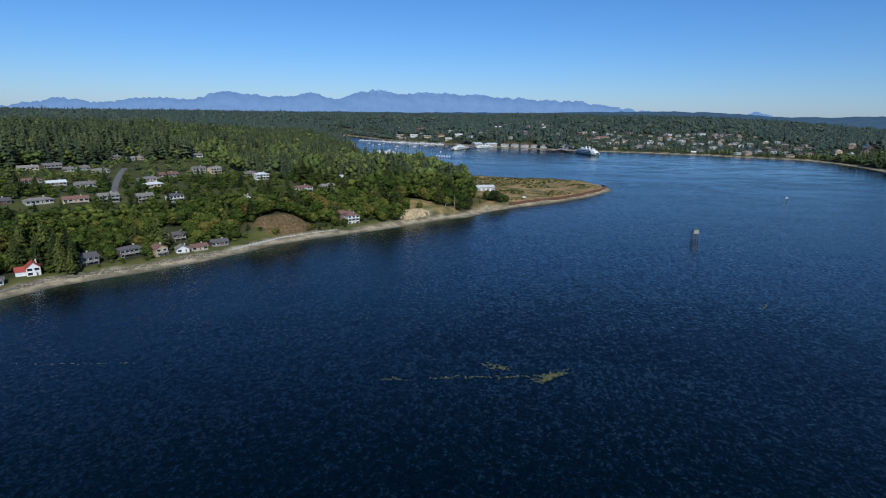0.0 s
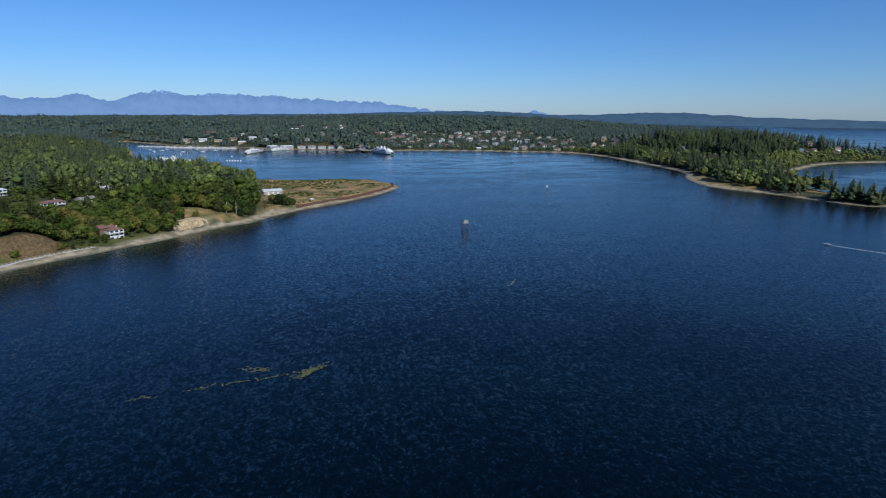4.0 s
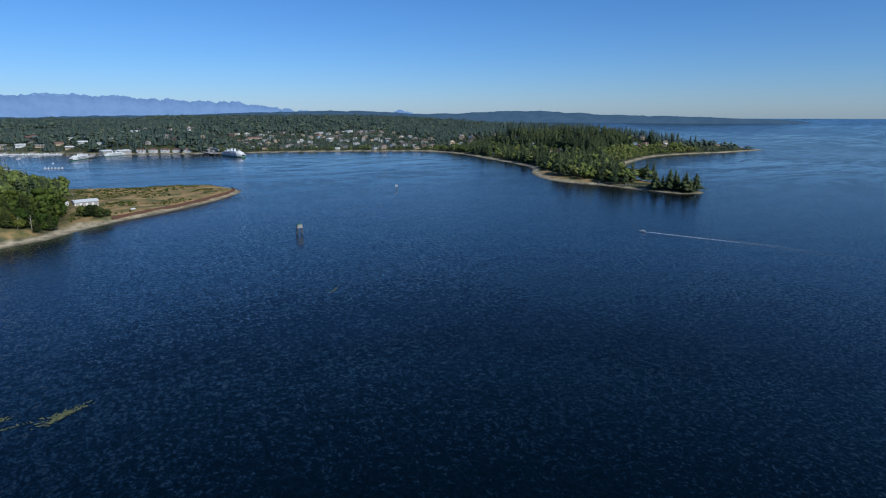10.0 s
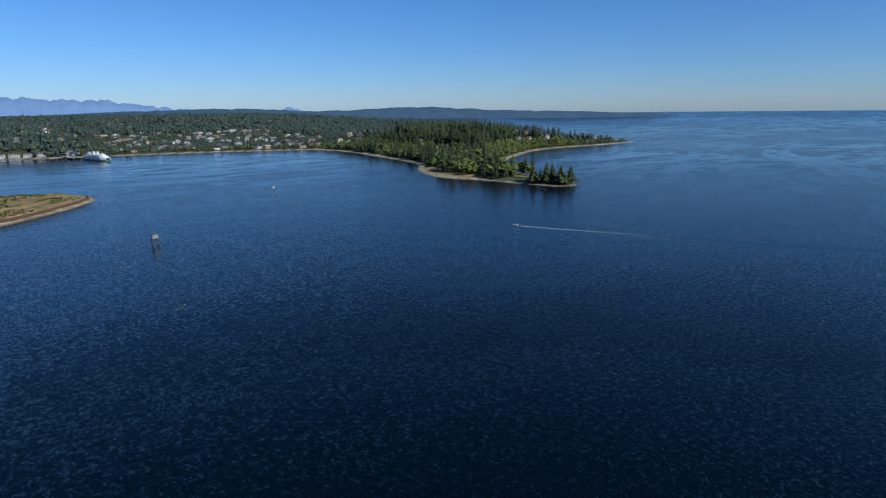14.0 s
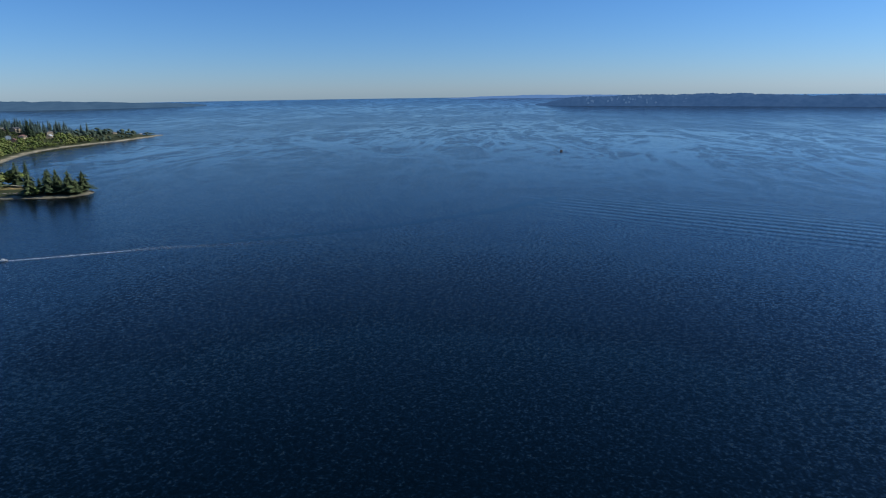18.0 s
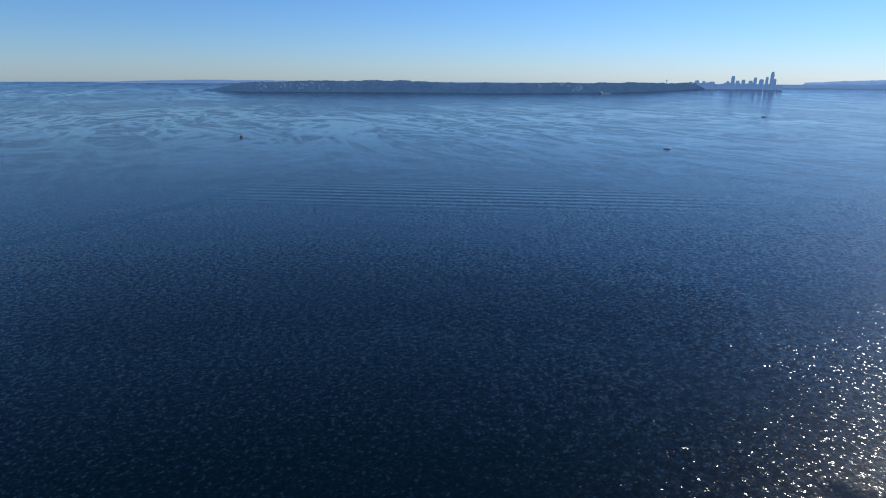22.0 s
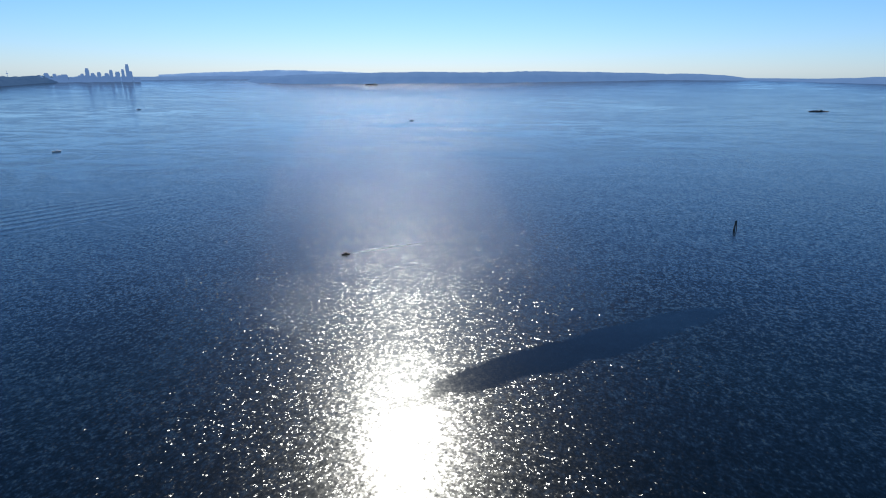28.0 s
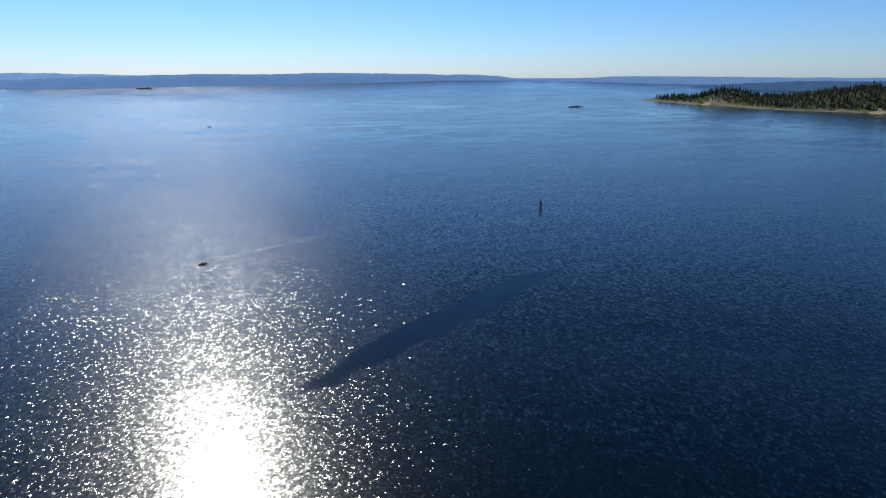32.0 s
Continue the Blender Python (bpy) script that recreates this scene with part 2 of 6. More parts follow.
def water_mat(shallow=False):
    """Sea water: wind ripples at three sizes, calm streaks between them. Over the shallows the sandy bed shows through."""
    m, nt, bsdf = nodes_of("shallow_water" if shallow else "sea_water")
    tc = nt.nodes.new("ShaderNodeTexCoord").outputs["Object"]
    turn = add(nt, "ShaderNodeMapping", Rotation=(0, 0, radians(8)), Scale=(0.9, 1.0, 1.0))
    nt.links.new(tc, turn.inputs["Vector"])
    swell = noise_of(nt, 0.03, 2, 0.5, turn.outputs["Vector"])
    # calm streaks: long winding bands
    turn2 = add(nt, "ShaderNodeMapping", Rotation=(0, 0, radians(-20)), Scale=(1.0, 2.6, 1.0))
    nt.links.new(tc, turn2.inputs["Vector"])
    band = noise_of(nt, 0.0021, 5, 0.55, turn2.outputs["Vector"], 2.2)
    calm = ramp(nt, band, [(0.49, (0, 0, 0)), (0.535, (1, 1, 1)), (0.58, (1, 1, 1)), (0.64, (0, 0, 0))])
    turn5 = add(nt, "ShaderNodeMapping", Rotation=(0, 0, radians(14)), Scale=(1.0, 1.7, 1.0))
    nt.links.new(tc, turn5.inputs["Vector"])
    thread = noise_of(nt, 0.0052, 6, 0.6, turn5.outputs["Vector"], 1.6)
    calm2 = ramp(nt, thread, [(0.465, (0, 0, 0)), (0.492, (1, 1, 1)), (0.512, (1, 1, 1)), (0.54, (0, 0, 0))])
    where = ramp(nt, noise_of(nt, 0.0009, 2), [(0.40, (0.45, 0.45, 0.45)), (0.56, (1, 1, 1))])
    calm = mixed(nt, 1.0, mixed(nt, 1.0, calm, calm2, "LIGHTEN"), where, "MULTIPLY")
    # one long smooth slick
    turn3 = add(nt, "ShaderNodeMapping", Location=(-186, 208, 0))
    turn3.vector_type = "POINT"
    nt.links.new(tc, turn3.inputs["Vector"])
    turned = add(nt, "ShaderNodeMapping", Rotation=(0, 0, radians(-38)))
    nt.links.new(turn3.outputs["Vector"], turned.inputs["Vector"])
    turn4 = add(nt, "ShaderNodeMapping", Scale=(1 / 95.0, 1 / 12.0, 1.0))
    nt.links.new(turned.outputs["Vector"], turn4.inputs["Vector"])
    warp = add(nt, "ShaderNodeTexNoise", Scale=0.05, Detail=4.0)
    nt.links.new(tc, warp.inputs["Vector"])
    shift = nt.nodes.new("ShaderNodeVectorMath")
    shift.operation = "MULTIPLY_ADD"
    shift.inputs[1].default_value = (0.5, 1.1, 0.0)
    nt.links.new(warp.outputs["Color"], shift.inputs[0])
    nt.links.new(turn4.outputs["Vector"], shift.inputs[2])
    shift2 = nt.nodes.new("ShaderNodeVectorMath")
    shift2.operation = "SUBTRACT"
    shift2.inputs[1].default_value = (0.25, 0.55, 0.0)
    nt.links.new(shift.outputs["Vector"], shift2.inputs[0])
    grad = nt.nodes.new("ShaderNodeTexGradient")
    grad.gradient_type = "SPHERICAL"
    nt.links.new(shift2.outputs["Vector"], grad.inputs["Vector"])
    slick = ramp(nt, grad.outputs["Color"], [(0.02, (0, 0, 0)), (0.22, (1, 1, 1))])
    far_off = nt.nodes.new("ShaderNodeVectorMath")
    far_off.operation = "LENGTH"
    nt.links.new(tc, far_off.inputs[0])
    outer = add(nt, "ShaderNodeMapRange", From_Min=550.0, From_Max=1300.0, To_Min=0.0, To_Max=1.0)
    nt.links.new(far_off.outputs["Value"], outer.inputs["Value"])
    calm = mixed(nt, outer.outputs["Result"], (0.0, 0.0, 0.0), calm)
    smooth = mixed(nt, 1.0, calm, slick, "LIGHTEN")
    # long even waves from a passing ship
    sh1 = add(nt, "ShaderNodeMapping", Location=(-645, 240, 0))
    nt.links.new(tc, sh1.inputs["Vector"])
    sh2 = add(nt, "ShaderNodeMapping", Rotation=(0, 0, radians(-60)))
    nt.links.new(sh1.outputs["Vector"], sh2.inputs["Vector"])
    sh3 = add(nt, "ShaderNodeMapping", Scale=(1 / 300.0, 1 / 75.0, 1.0))
    nt.links.new(sh2.outputs["Vector"], sh3.inputs["Vector"])
    sg = nt.nodes.new("ShaderNodeTexGradient")
    sg.gradient_type = "SPHERICAL"
    nt.links.new(sh3.outputs["Vector"], sg.inputs["Vector"])
    bands = add(nt, "ShaderNodeTexWave", Scale=0.022, Distortion=1.2, Detail=1.0)
    bands.bands_direction = "Y"
    nt.links.new(sh2.outputs["Vector"], bands.inputs["Vector"])
    swash = mixed(nt, ramp(nt, sg.outputs["Color"], [(0.0, (0, 0, 0)), (0.6, (0.6, 0.6, 0.6))]), (0.0, 0.0, 0.0), bands.outputs["Color"])
    h = mixed(nt, 0.5, mixed(nt, 1.0, swell, (0.5, 0.5, 0.5), "MULTIPLY"), swash, "ADD")
    b = bumped(nt, bsdf, h, 1.0, 0.56)
    # the slope of each ripple, fine ones on top of longer ones
    def sloped(scale, steep, stretch):
        mp = add(nt, "ShaderNodeMapping", Rotation=(0, 0, radians(12)), Scale=(1.0, stretch, 1.0))
        nt.links.new(tc, mp.inputs["Vector"])
        n = add(nt, "ShaderNodeTexNoise", Scale=scale, Detail=0.0)
        nt.links.new(mp.outputs["Vector"], n.inputs["Vector"])
        off = nt.nodes.new("ShaderNodeVectorMath")
        off.operation = "SUBTRACT"
        off.inputs[1].default_value = (0.5, 0.5, 0.5)
        nt.links.new(n.outputs["Color"], off.inputs[0])
        k = nt.nodes.new("ShaderNodeVectorMath")
        k.operation = "MULTIPLY"
        k.inputs[1].default_value = (steep * 1.2, steep, 0.0)
        nt.links.new(off.outputs["Vector"], k.inputs[0])
        return k.outputs["Vector"]

    def summed(p, q):
        n = nt.nodes.new("ShaderNodeVectorMath")
        n.operation = "ADD"
        nt.links.new(p, n.inputs[0])
        nt.links.new(q, n.inputs[1])
        return n.outputs["Vector"]

    slope = summed(summed(sloped(1.15, FINE_SLOPE, 0.8), sloped(0.52, MID_SLOPE, 0.75)), sloped(0.3, LONG_SLOPE, 1.0))
    wind = add(nt, "ShaderNodeMapRange", From_Min=0.3, From_Max=0.7, To_Min=0.72, To_Max=1.15)
    nt.links.new(noise_of(nt, 0.006, 4, 0.6, turn2.outputs["Vector"]), wind.inputs["Value"])
    quiet = add(nt, "ShaderNodeMapRange", To_Min=1.0, To_Max=0.12)
    nt.links.new(smooth, quiet.inputs["Value"])
    force = nt.nodes.new("ShaderNodeMath")
    force.operation = "MULTIPLY"
    nt.links.new(wind.outputs["Result"], force.inputs[0])
    nt.links.new(quiet.outputs["Result"], force.inputs[1])
    # steeper out in the open sound, where the wind reaches
    fetch = add(nt, "ShaderNodeMapRange", From_Min=500.0, From_Max=1250.0, To_Min=1.0, To_Max=1.9)
    nt.links.new(far_off.outputs["Value"], fetch.inputs["Value"])

    def tilted(base, amount, more=None):
        """The normal of the swell, tilted by the slope of the ripples."""
        k = nt.nodes.new("ShaderNodeMath")
        k.operation = "MULTIPLY"
        k.inputs[1].default_value = amount
        nt.links.new(force.outputs["Value"], k.inputs[0])
        if more is not None:
            k2 = nt.nodes.new("ShaderNodeMath")
            k2.operation = "MULTIPLY"
            nt.links.new(k.outputs["Value"], k2.inputs[0])
            nt.links.new(more, k2.inputs[1])
            k = k2
        scaled = nt.nodes.new("ShaderNodeVectorMath")
        scaled.operation = "SCALE"
        nt.links.new(slope, scaled.inputs[0])
        nt.links.new(k.outputs["Value"], scaled.inputs["Scale"])
        unit = nt.nodes.new("ShaderNodeVectorMath")
        unit.operation = "NORMALIZE"
        nt.links.new(summed(base, scaled.outputs["Vector"]), unit.inputs[0])
        return unit.outputs["Vector"]

    # the body of the water, blurred by ripples too small to see, and the sharp faces of the larger ripples on it
    nt.links.new(tilted(b.outputs["Normal"], 0.12), bsdf.inputs["Normal"])
    nt.links.new(tilted(b.outputs["Normal"], 1.0, fetch.outputs["Result"]), bsdf.inputs["Coat Normal"])
    bsdf.inputs["Coat Weight"].default_value = 0.32
    bsdf.inputs["Coat Roughness"].default_value = 0.14
    bsdf.inputs["Coat IOR"].default_value = 1.333
    rg = add(nt, "ShaderNodeMapRange", To_Min=0.215, To_Max=0.12)
    nt.links.new(smooth, rg.inputs["Value"])
    nt.links.new(rg.outputs["Result"], bsdf.inputs["Roughness"])
    deep = noise_of(nt, 0.004, 4, 0.5)
    nt.links.new(ramp(nt, deep, [(0.3, (0.0002, 0.0017, 0.0020)), (0.7, (0.0003, 0.0022, 0.0030))]), bsdf.inputs["Base Color"])
    bsdf.inputs["IOR"].default_value = 1.23
    if shallow:
        bed = noise_of(nt, 0.09, 5, 0.6)
        nt.links.new(ramp(nt, bed, [(0.35, (0.012, 0.026, 0.016)), (0.65, (0.050, 0.058, 0.028))]), bsdf.inputs["Base Color"])
        fd = nt.nodes.new("ShaderNodeAttribute")
        fd.attribute_name = "fade"
        nt.links.new(fd.outputs["Fac"], bsdf.inputs["Alpha"])
    return m


M_WATER, M_SHALLOW = water_mat(), water_mat(True)


def calm_mat():
    """Smoothed water, as left behind a boat."""
    m, nt, bsdf = nodes_of("calm_water")
    bsdf.inputs["Base Color"].default_value = (0.004, 0.012, 0.017, 1)
    bsdf.inputs["Roughness"].default_value = 0.16
    bsdf.inputs["IOR"].default_value = 1.333
    bumped(nt, bsdf, noise_of(nt, 0.4, 2), 0.25, 0.4)
    return m


M_CALM = calm_mat()


def foam_mat():
    m, nt, bsdf = nodes_of("foam")
    bsdf.inputs["Base Color"].default_value = (0.55, 0.58, 0.58, 1)
    bsdf.inputs["Roughness"].default_value = 0.7
    a = ramp(nt, noise_of(nt, 0.5, 5, 0.7), [(0.36, (0.1, 0.1, 0.1)), (0.52, (1, 1, 1))])
    thin = nt.nodes.new("ShaderNodeAttribute")
    thin.attribute_name = "fade"
    nt.links.new(mixed(nt, 1.0, a, thin.outputs["Fac"], "MULTIPLY"), bsdf.inputs["Alpha"])
    return m


M_FOAM = foam_mat()


def distance_mat(name, low, high, haze_glow, size=0.012):
    """Far land, part of the backdrop: its blue colour and its glow stand in for the haze of distance."""
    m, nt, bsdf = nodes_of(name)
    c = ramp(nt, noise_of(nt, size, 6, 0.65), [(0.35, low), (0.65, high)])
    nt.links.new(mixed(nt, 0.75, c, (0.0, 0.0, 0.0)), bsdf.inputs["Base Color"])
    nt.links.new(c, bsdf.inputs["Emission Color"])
    bsdf.inputs["Emission Strength"].default_value = haze_glow
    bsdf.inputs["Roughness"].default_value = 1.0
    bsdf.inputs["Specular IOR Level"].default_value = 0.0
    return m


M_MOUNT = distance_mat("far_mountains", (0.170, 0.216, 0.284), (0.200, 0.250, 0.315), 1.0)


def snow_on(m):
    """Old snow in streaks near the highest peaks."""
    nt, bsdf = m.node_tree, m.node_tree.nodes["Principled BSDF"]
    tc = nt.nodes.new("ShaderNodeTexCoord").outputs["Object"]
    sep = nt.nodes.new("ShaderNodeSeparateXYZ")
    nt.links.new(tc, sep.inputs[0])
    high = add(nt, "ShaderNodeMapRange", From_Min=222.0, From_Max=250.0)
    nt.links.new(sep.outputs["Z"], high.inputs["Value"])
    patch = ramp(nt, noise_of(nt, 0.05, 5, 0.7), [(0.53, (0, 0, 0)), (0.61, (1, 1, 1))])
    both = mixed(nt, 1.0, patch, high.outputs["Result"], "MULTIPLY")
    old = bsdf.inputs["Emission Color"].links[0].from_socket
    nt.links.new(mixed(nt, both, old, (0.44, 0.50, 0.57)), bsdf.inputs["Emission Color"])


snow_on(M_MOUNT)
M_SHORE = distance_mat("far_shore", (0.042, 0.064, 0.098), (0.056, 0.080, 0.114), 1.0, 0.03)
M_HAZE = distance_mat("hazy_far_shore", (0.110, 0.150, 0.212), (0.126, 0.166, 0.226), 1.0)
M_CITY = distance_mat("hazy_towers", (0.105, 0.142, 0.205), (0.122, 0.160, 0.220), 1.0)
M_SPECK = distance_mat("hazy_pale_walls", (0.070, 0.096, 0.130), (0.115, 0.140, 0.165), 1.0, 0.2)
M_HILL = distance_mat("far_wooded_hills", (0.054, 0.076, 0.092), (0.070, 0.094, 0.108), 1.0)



def bluff_mat():
    """Bare sandy cliff with gullies and layers."""
    m, nt, bsdf = nodes_of("sandy_cliff")
    tc = nt.nodes.new("ShaderNodeTexCoord").outputs["Object"]
    tall = add(nt, "ShaderNodeMapping", Scale=(1.0, 1.0, 0.25))
    nt.links.new(tc, tall.inputs["Vector"])
    flat = add(nt, "ShaderNodeMapping", Scale=(0.15, 0.15, 1.6))
    nt.links.new(tc, flat.inputs["Vector"])
    c = ramp(nt, noise_of(nt, 0.7, 6, 0.6, tall.outputs["Vector"]), [(0.3, (0.22, 0.16, 0.085)), (0.5, (0.42, 0.33, 0.18)), (0.7, (0.54, 0.45, 0.28))])
    c = mixed(nt, 0.4, c, ramp(nt, noise_of(nt, 0.8, 3, 0.5, flat.outputs["Vector"]), [(0.35, (0.5, 0.46, 0.40)), (0.6, (1, 1, 1))]), "MULTIPLY")
    nt.links.new(c, bsdf.inputs["Base Color"])
    bsdf.inputs["Roughness"].default_value = 0.95
    bumped(nt, bsdf, noise_of(nt, 1.5, 5, 0.6, tall.outputs["Vector"]), 0.7, 0.5)
    return m


M_BLUFF = bluff_mat()
# ---- terrain plan ----
def smooth01(a, b, v):
    t = np.clip((np.asarray(v, float) - a) / (b - a), 0, 1)
    return t * t * (3 - 2 * t)


def chaikin(points, times=2):
    p = np.array(points, float)
    for _ in range(times):
        q = np.roll(p, -1, axis=0)
        p = np.stack([0.75 * p + 0.25 * q, 0.25 * p + 0.75 * q], 1).reshape(-1, 2)
    return p


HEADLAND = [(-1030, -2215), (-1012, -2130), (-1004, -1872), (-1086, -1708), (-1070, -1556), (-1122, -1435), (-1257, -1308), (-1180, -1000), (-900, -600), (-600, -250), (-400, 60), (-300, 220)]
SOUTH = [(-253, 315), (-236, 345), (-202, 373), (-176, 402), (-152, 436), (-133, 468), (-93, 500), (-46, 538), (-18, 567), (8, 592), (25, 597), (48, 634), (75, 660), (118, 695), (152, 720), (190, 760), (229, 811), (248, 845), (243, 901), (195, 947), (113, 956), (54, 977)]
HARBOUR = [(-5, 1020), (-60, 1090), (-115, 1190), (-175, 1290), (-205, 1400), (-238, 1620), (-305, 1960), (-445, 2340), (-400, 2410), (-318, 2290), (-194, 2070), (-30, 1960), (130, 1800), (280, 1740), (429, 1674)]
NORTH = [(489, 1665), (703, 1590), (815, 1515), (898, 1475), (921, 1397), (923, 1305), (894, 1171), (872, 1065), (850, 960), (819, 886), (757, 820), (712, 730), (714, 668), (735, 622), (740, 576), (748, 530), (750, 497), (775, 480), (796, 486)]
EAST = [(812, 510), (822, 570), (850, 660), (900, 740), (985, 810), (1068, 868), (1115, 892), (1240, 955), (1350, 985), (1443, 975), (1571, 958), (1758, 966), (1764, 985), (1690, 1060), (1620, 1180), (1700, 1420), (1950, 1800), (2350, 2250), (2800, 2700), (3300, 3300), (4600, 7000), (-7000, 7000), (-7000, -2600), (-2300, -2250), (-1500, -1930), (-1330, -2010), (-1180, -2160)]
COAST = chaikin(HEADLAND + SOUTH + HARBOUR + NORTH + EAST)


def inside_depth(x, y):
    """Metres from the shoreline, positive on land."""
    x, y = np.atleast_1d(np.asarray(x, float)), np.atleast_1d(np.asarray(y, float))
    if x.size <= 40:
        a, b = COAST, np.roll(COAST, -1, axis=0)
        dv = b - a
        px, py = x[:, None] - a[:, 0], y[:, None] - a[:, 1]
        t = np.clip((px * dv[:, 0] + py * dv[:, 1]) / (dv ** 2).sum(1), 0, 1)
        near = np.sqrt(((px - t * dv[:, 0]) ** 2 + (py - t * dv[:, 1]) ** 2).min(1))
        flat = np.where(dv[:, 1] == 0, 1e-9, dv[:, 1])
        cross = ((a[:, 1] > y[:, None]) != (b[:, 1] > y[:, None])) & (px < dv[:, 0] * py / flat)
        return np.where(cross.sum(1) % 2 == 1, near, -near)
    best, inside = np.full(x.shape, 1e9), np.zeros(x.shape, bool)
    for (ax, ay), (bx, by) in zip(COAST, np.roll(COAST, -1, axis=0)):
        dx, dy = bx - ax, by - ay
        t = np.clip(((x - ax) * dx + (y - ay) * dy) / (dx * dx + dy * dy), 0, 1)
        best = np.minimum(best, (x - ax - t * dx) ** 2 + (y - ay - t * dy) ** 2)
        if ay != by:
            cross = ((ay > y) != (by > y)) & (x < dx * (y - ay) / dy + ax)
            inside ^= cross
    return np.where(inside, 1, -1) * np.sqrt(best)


def waves(x, y, size, seed):
    """Cheap smooth unevenness, -1 to 1."""
    r = np.random.RandomState(seed)
    out = 0
    for k in range(5):
        a, p, s = r.uniform(0, 6.28), r.uniform(0, 6.28), size * r.uniform(0.6, 1.7)
        out = out + np.sin((x * np.cos(a) + y * np.sin(a)) / s * 6.28 + p)
    return out / 3.2


def regions(x, y):
    spit = smooth01(15, 65, x) * smooth01(560, 620, y) * (1 - smooth01(1050, 1150, y)) * (1 - smooth01(330, 420, x))
    low = smooth01(470, 600, y + 0.8 * x) * (1 - smooth01(900, 1100, y)) * (1 - smooth01(330, 420, x))
    east = smooth01(950, 1150, x) * smooth01(750, 850, y) * (1 - smooth01(1500, 1800, y))
    head = 1 - smooth01(-900, -500, y)
    north = smooth01(380, 460, x + 0.0 * y)
    return spit, low, east, head, north


def height(x, y, d=None):
    x, y = np.atleast_1d(np.asarray(x, float)), np.atleast_1d(np.asarray(y, float))
    d = inside_depth(x, y) if d is None else d
    spit, low, east, head, north = regions(x, y)
    e = d + 3 * waves(x, y, 45, 1)
    beach = np.clip(d, -60, 15) * 0.15
    rock = beach + 1.0 * smooth01(12, 20, e) + 17 * smooth01(42, 88, e) + 12 * smooth01(88, 190, e) + 22 * smooth01(190, 600, e) + 5 * smooth01(600, 1500, e)
    bank = np.exp(-((((x + 138) * 0.77 + (y - 490) * 0.64) / 30) ** 4)) * (np.abs((x + 138) * -0.64 + (y - 490) * 0.77) < 120)
    rock = np.maximum(rock, beach + 15 * smooth01(17, 40, d) * bank)
    bill = beach + 4.5 * smooth01(13, 24, e) + 5 * smooth01(24, 90, e) + 10 * smooth01(90, 260, e) + 30 * smooth01(250, 700, e)
    bill = bill + 7 * smooth01(15, 20, d) * np.exp(-(((x + 34) / 26) ** 2 + ((y - 618) / 26) ** 2))
    flat = beach * 0.9 + 2.6 * smooth01(11.5, 14, d) + 0.5 * waves(x, y, 60, 2)
    town = beach + 2 * smooth01(14, 30, e) + 46 * smooth01(60, 1500, e) + 22 * smooth01(600, 1900, e)
    bluff = beach + 12 * smooth01(16, 70, e) + 22 * smooth01(70, 200, e) + 26 * smooth01(180, 700, e)
    south_h = rock + (bill - rock) * low
    south_h = south_h + (flat - south_h) * spit
    north_h = town + (bluff - town) * east
    wing = smooth01(620, 700, x) * (1 - smooth01(830, 1000, y))
    north_h = north_h * (1 - wing) + wing * (beach + 2.2 * smooth01(12, 40, e) + 3 * smooth01(30, 120, e))
    z = south_h + (north_h - south_h) * north
    tip = beach + 3 * smooth01(14, 30, e) + 6 * smooth01(30, 120, e)
    hill = 48 * np.exp(-(((x + 1430) / 190) ** 2 + ((y + 1480) / 230) ** 2)) * smooth01(10, 90, d) + 33 * np.exp(-(((x + 1150) / 80) ** 2 + ((y + 1800) / 110) ** 2)) * smooth01(8, 50, d)
    z = z + (tip + hill - z) * head
    z = z + np.where(d > 60, 2.5 * waves(x, y, 160, 3) * smooth01(60, 160, d) * (1 - spit), 0)
    return np.where(d < 0, np.maximum(beach, -6), np.maximum(z, beach * 0.9))

# ---- building helpers ----
def mesh_of(name, verts, faces, mat, smooth=False):
    me = bpy.data.meshes.new(name)
    me.from_pydata([tuple(v) for v in verts], [], [tuple(f) for f in faces])
    me.materials.append(mat)
    if smooth:
        me.polygons.foreach_set("use_smooth", [True] * len(me.polygons))
    return me


def thing(name, label, category, group="", kind="", at=None, rz=0.0, mesh=None):
    ob = tagged(new(name, mesh), label, category, group, kind)
    if at is not None:
        ob.matrix_world = pose(at[0], at[1], at[2], 0, 0, rz)
    return ob


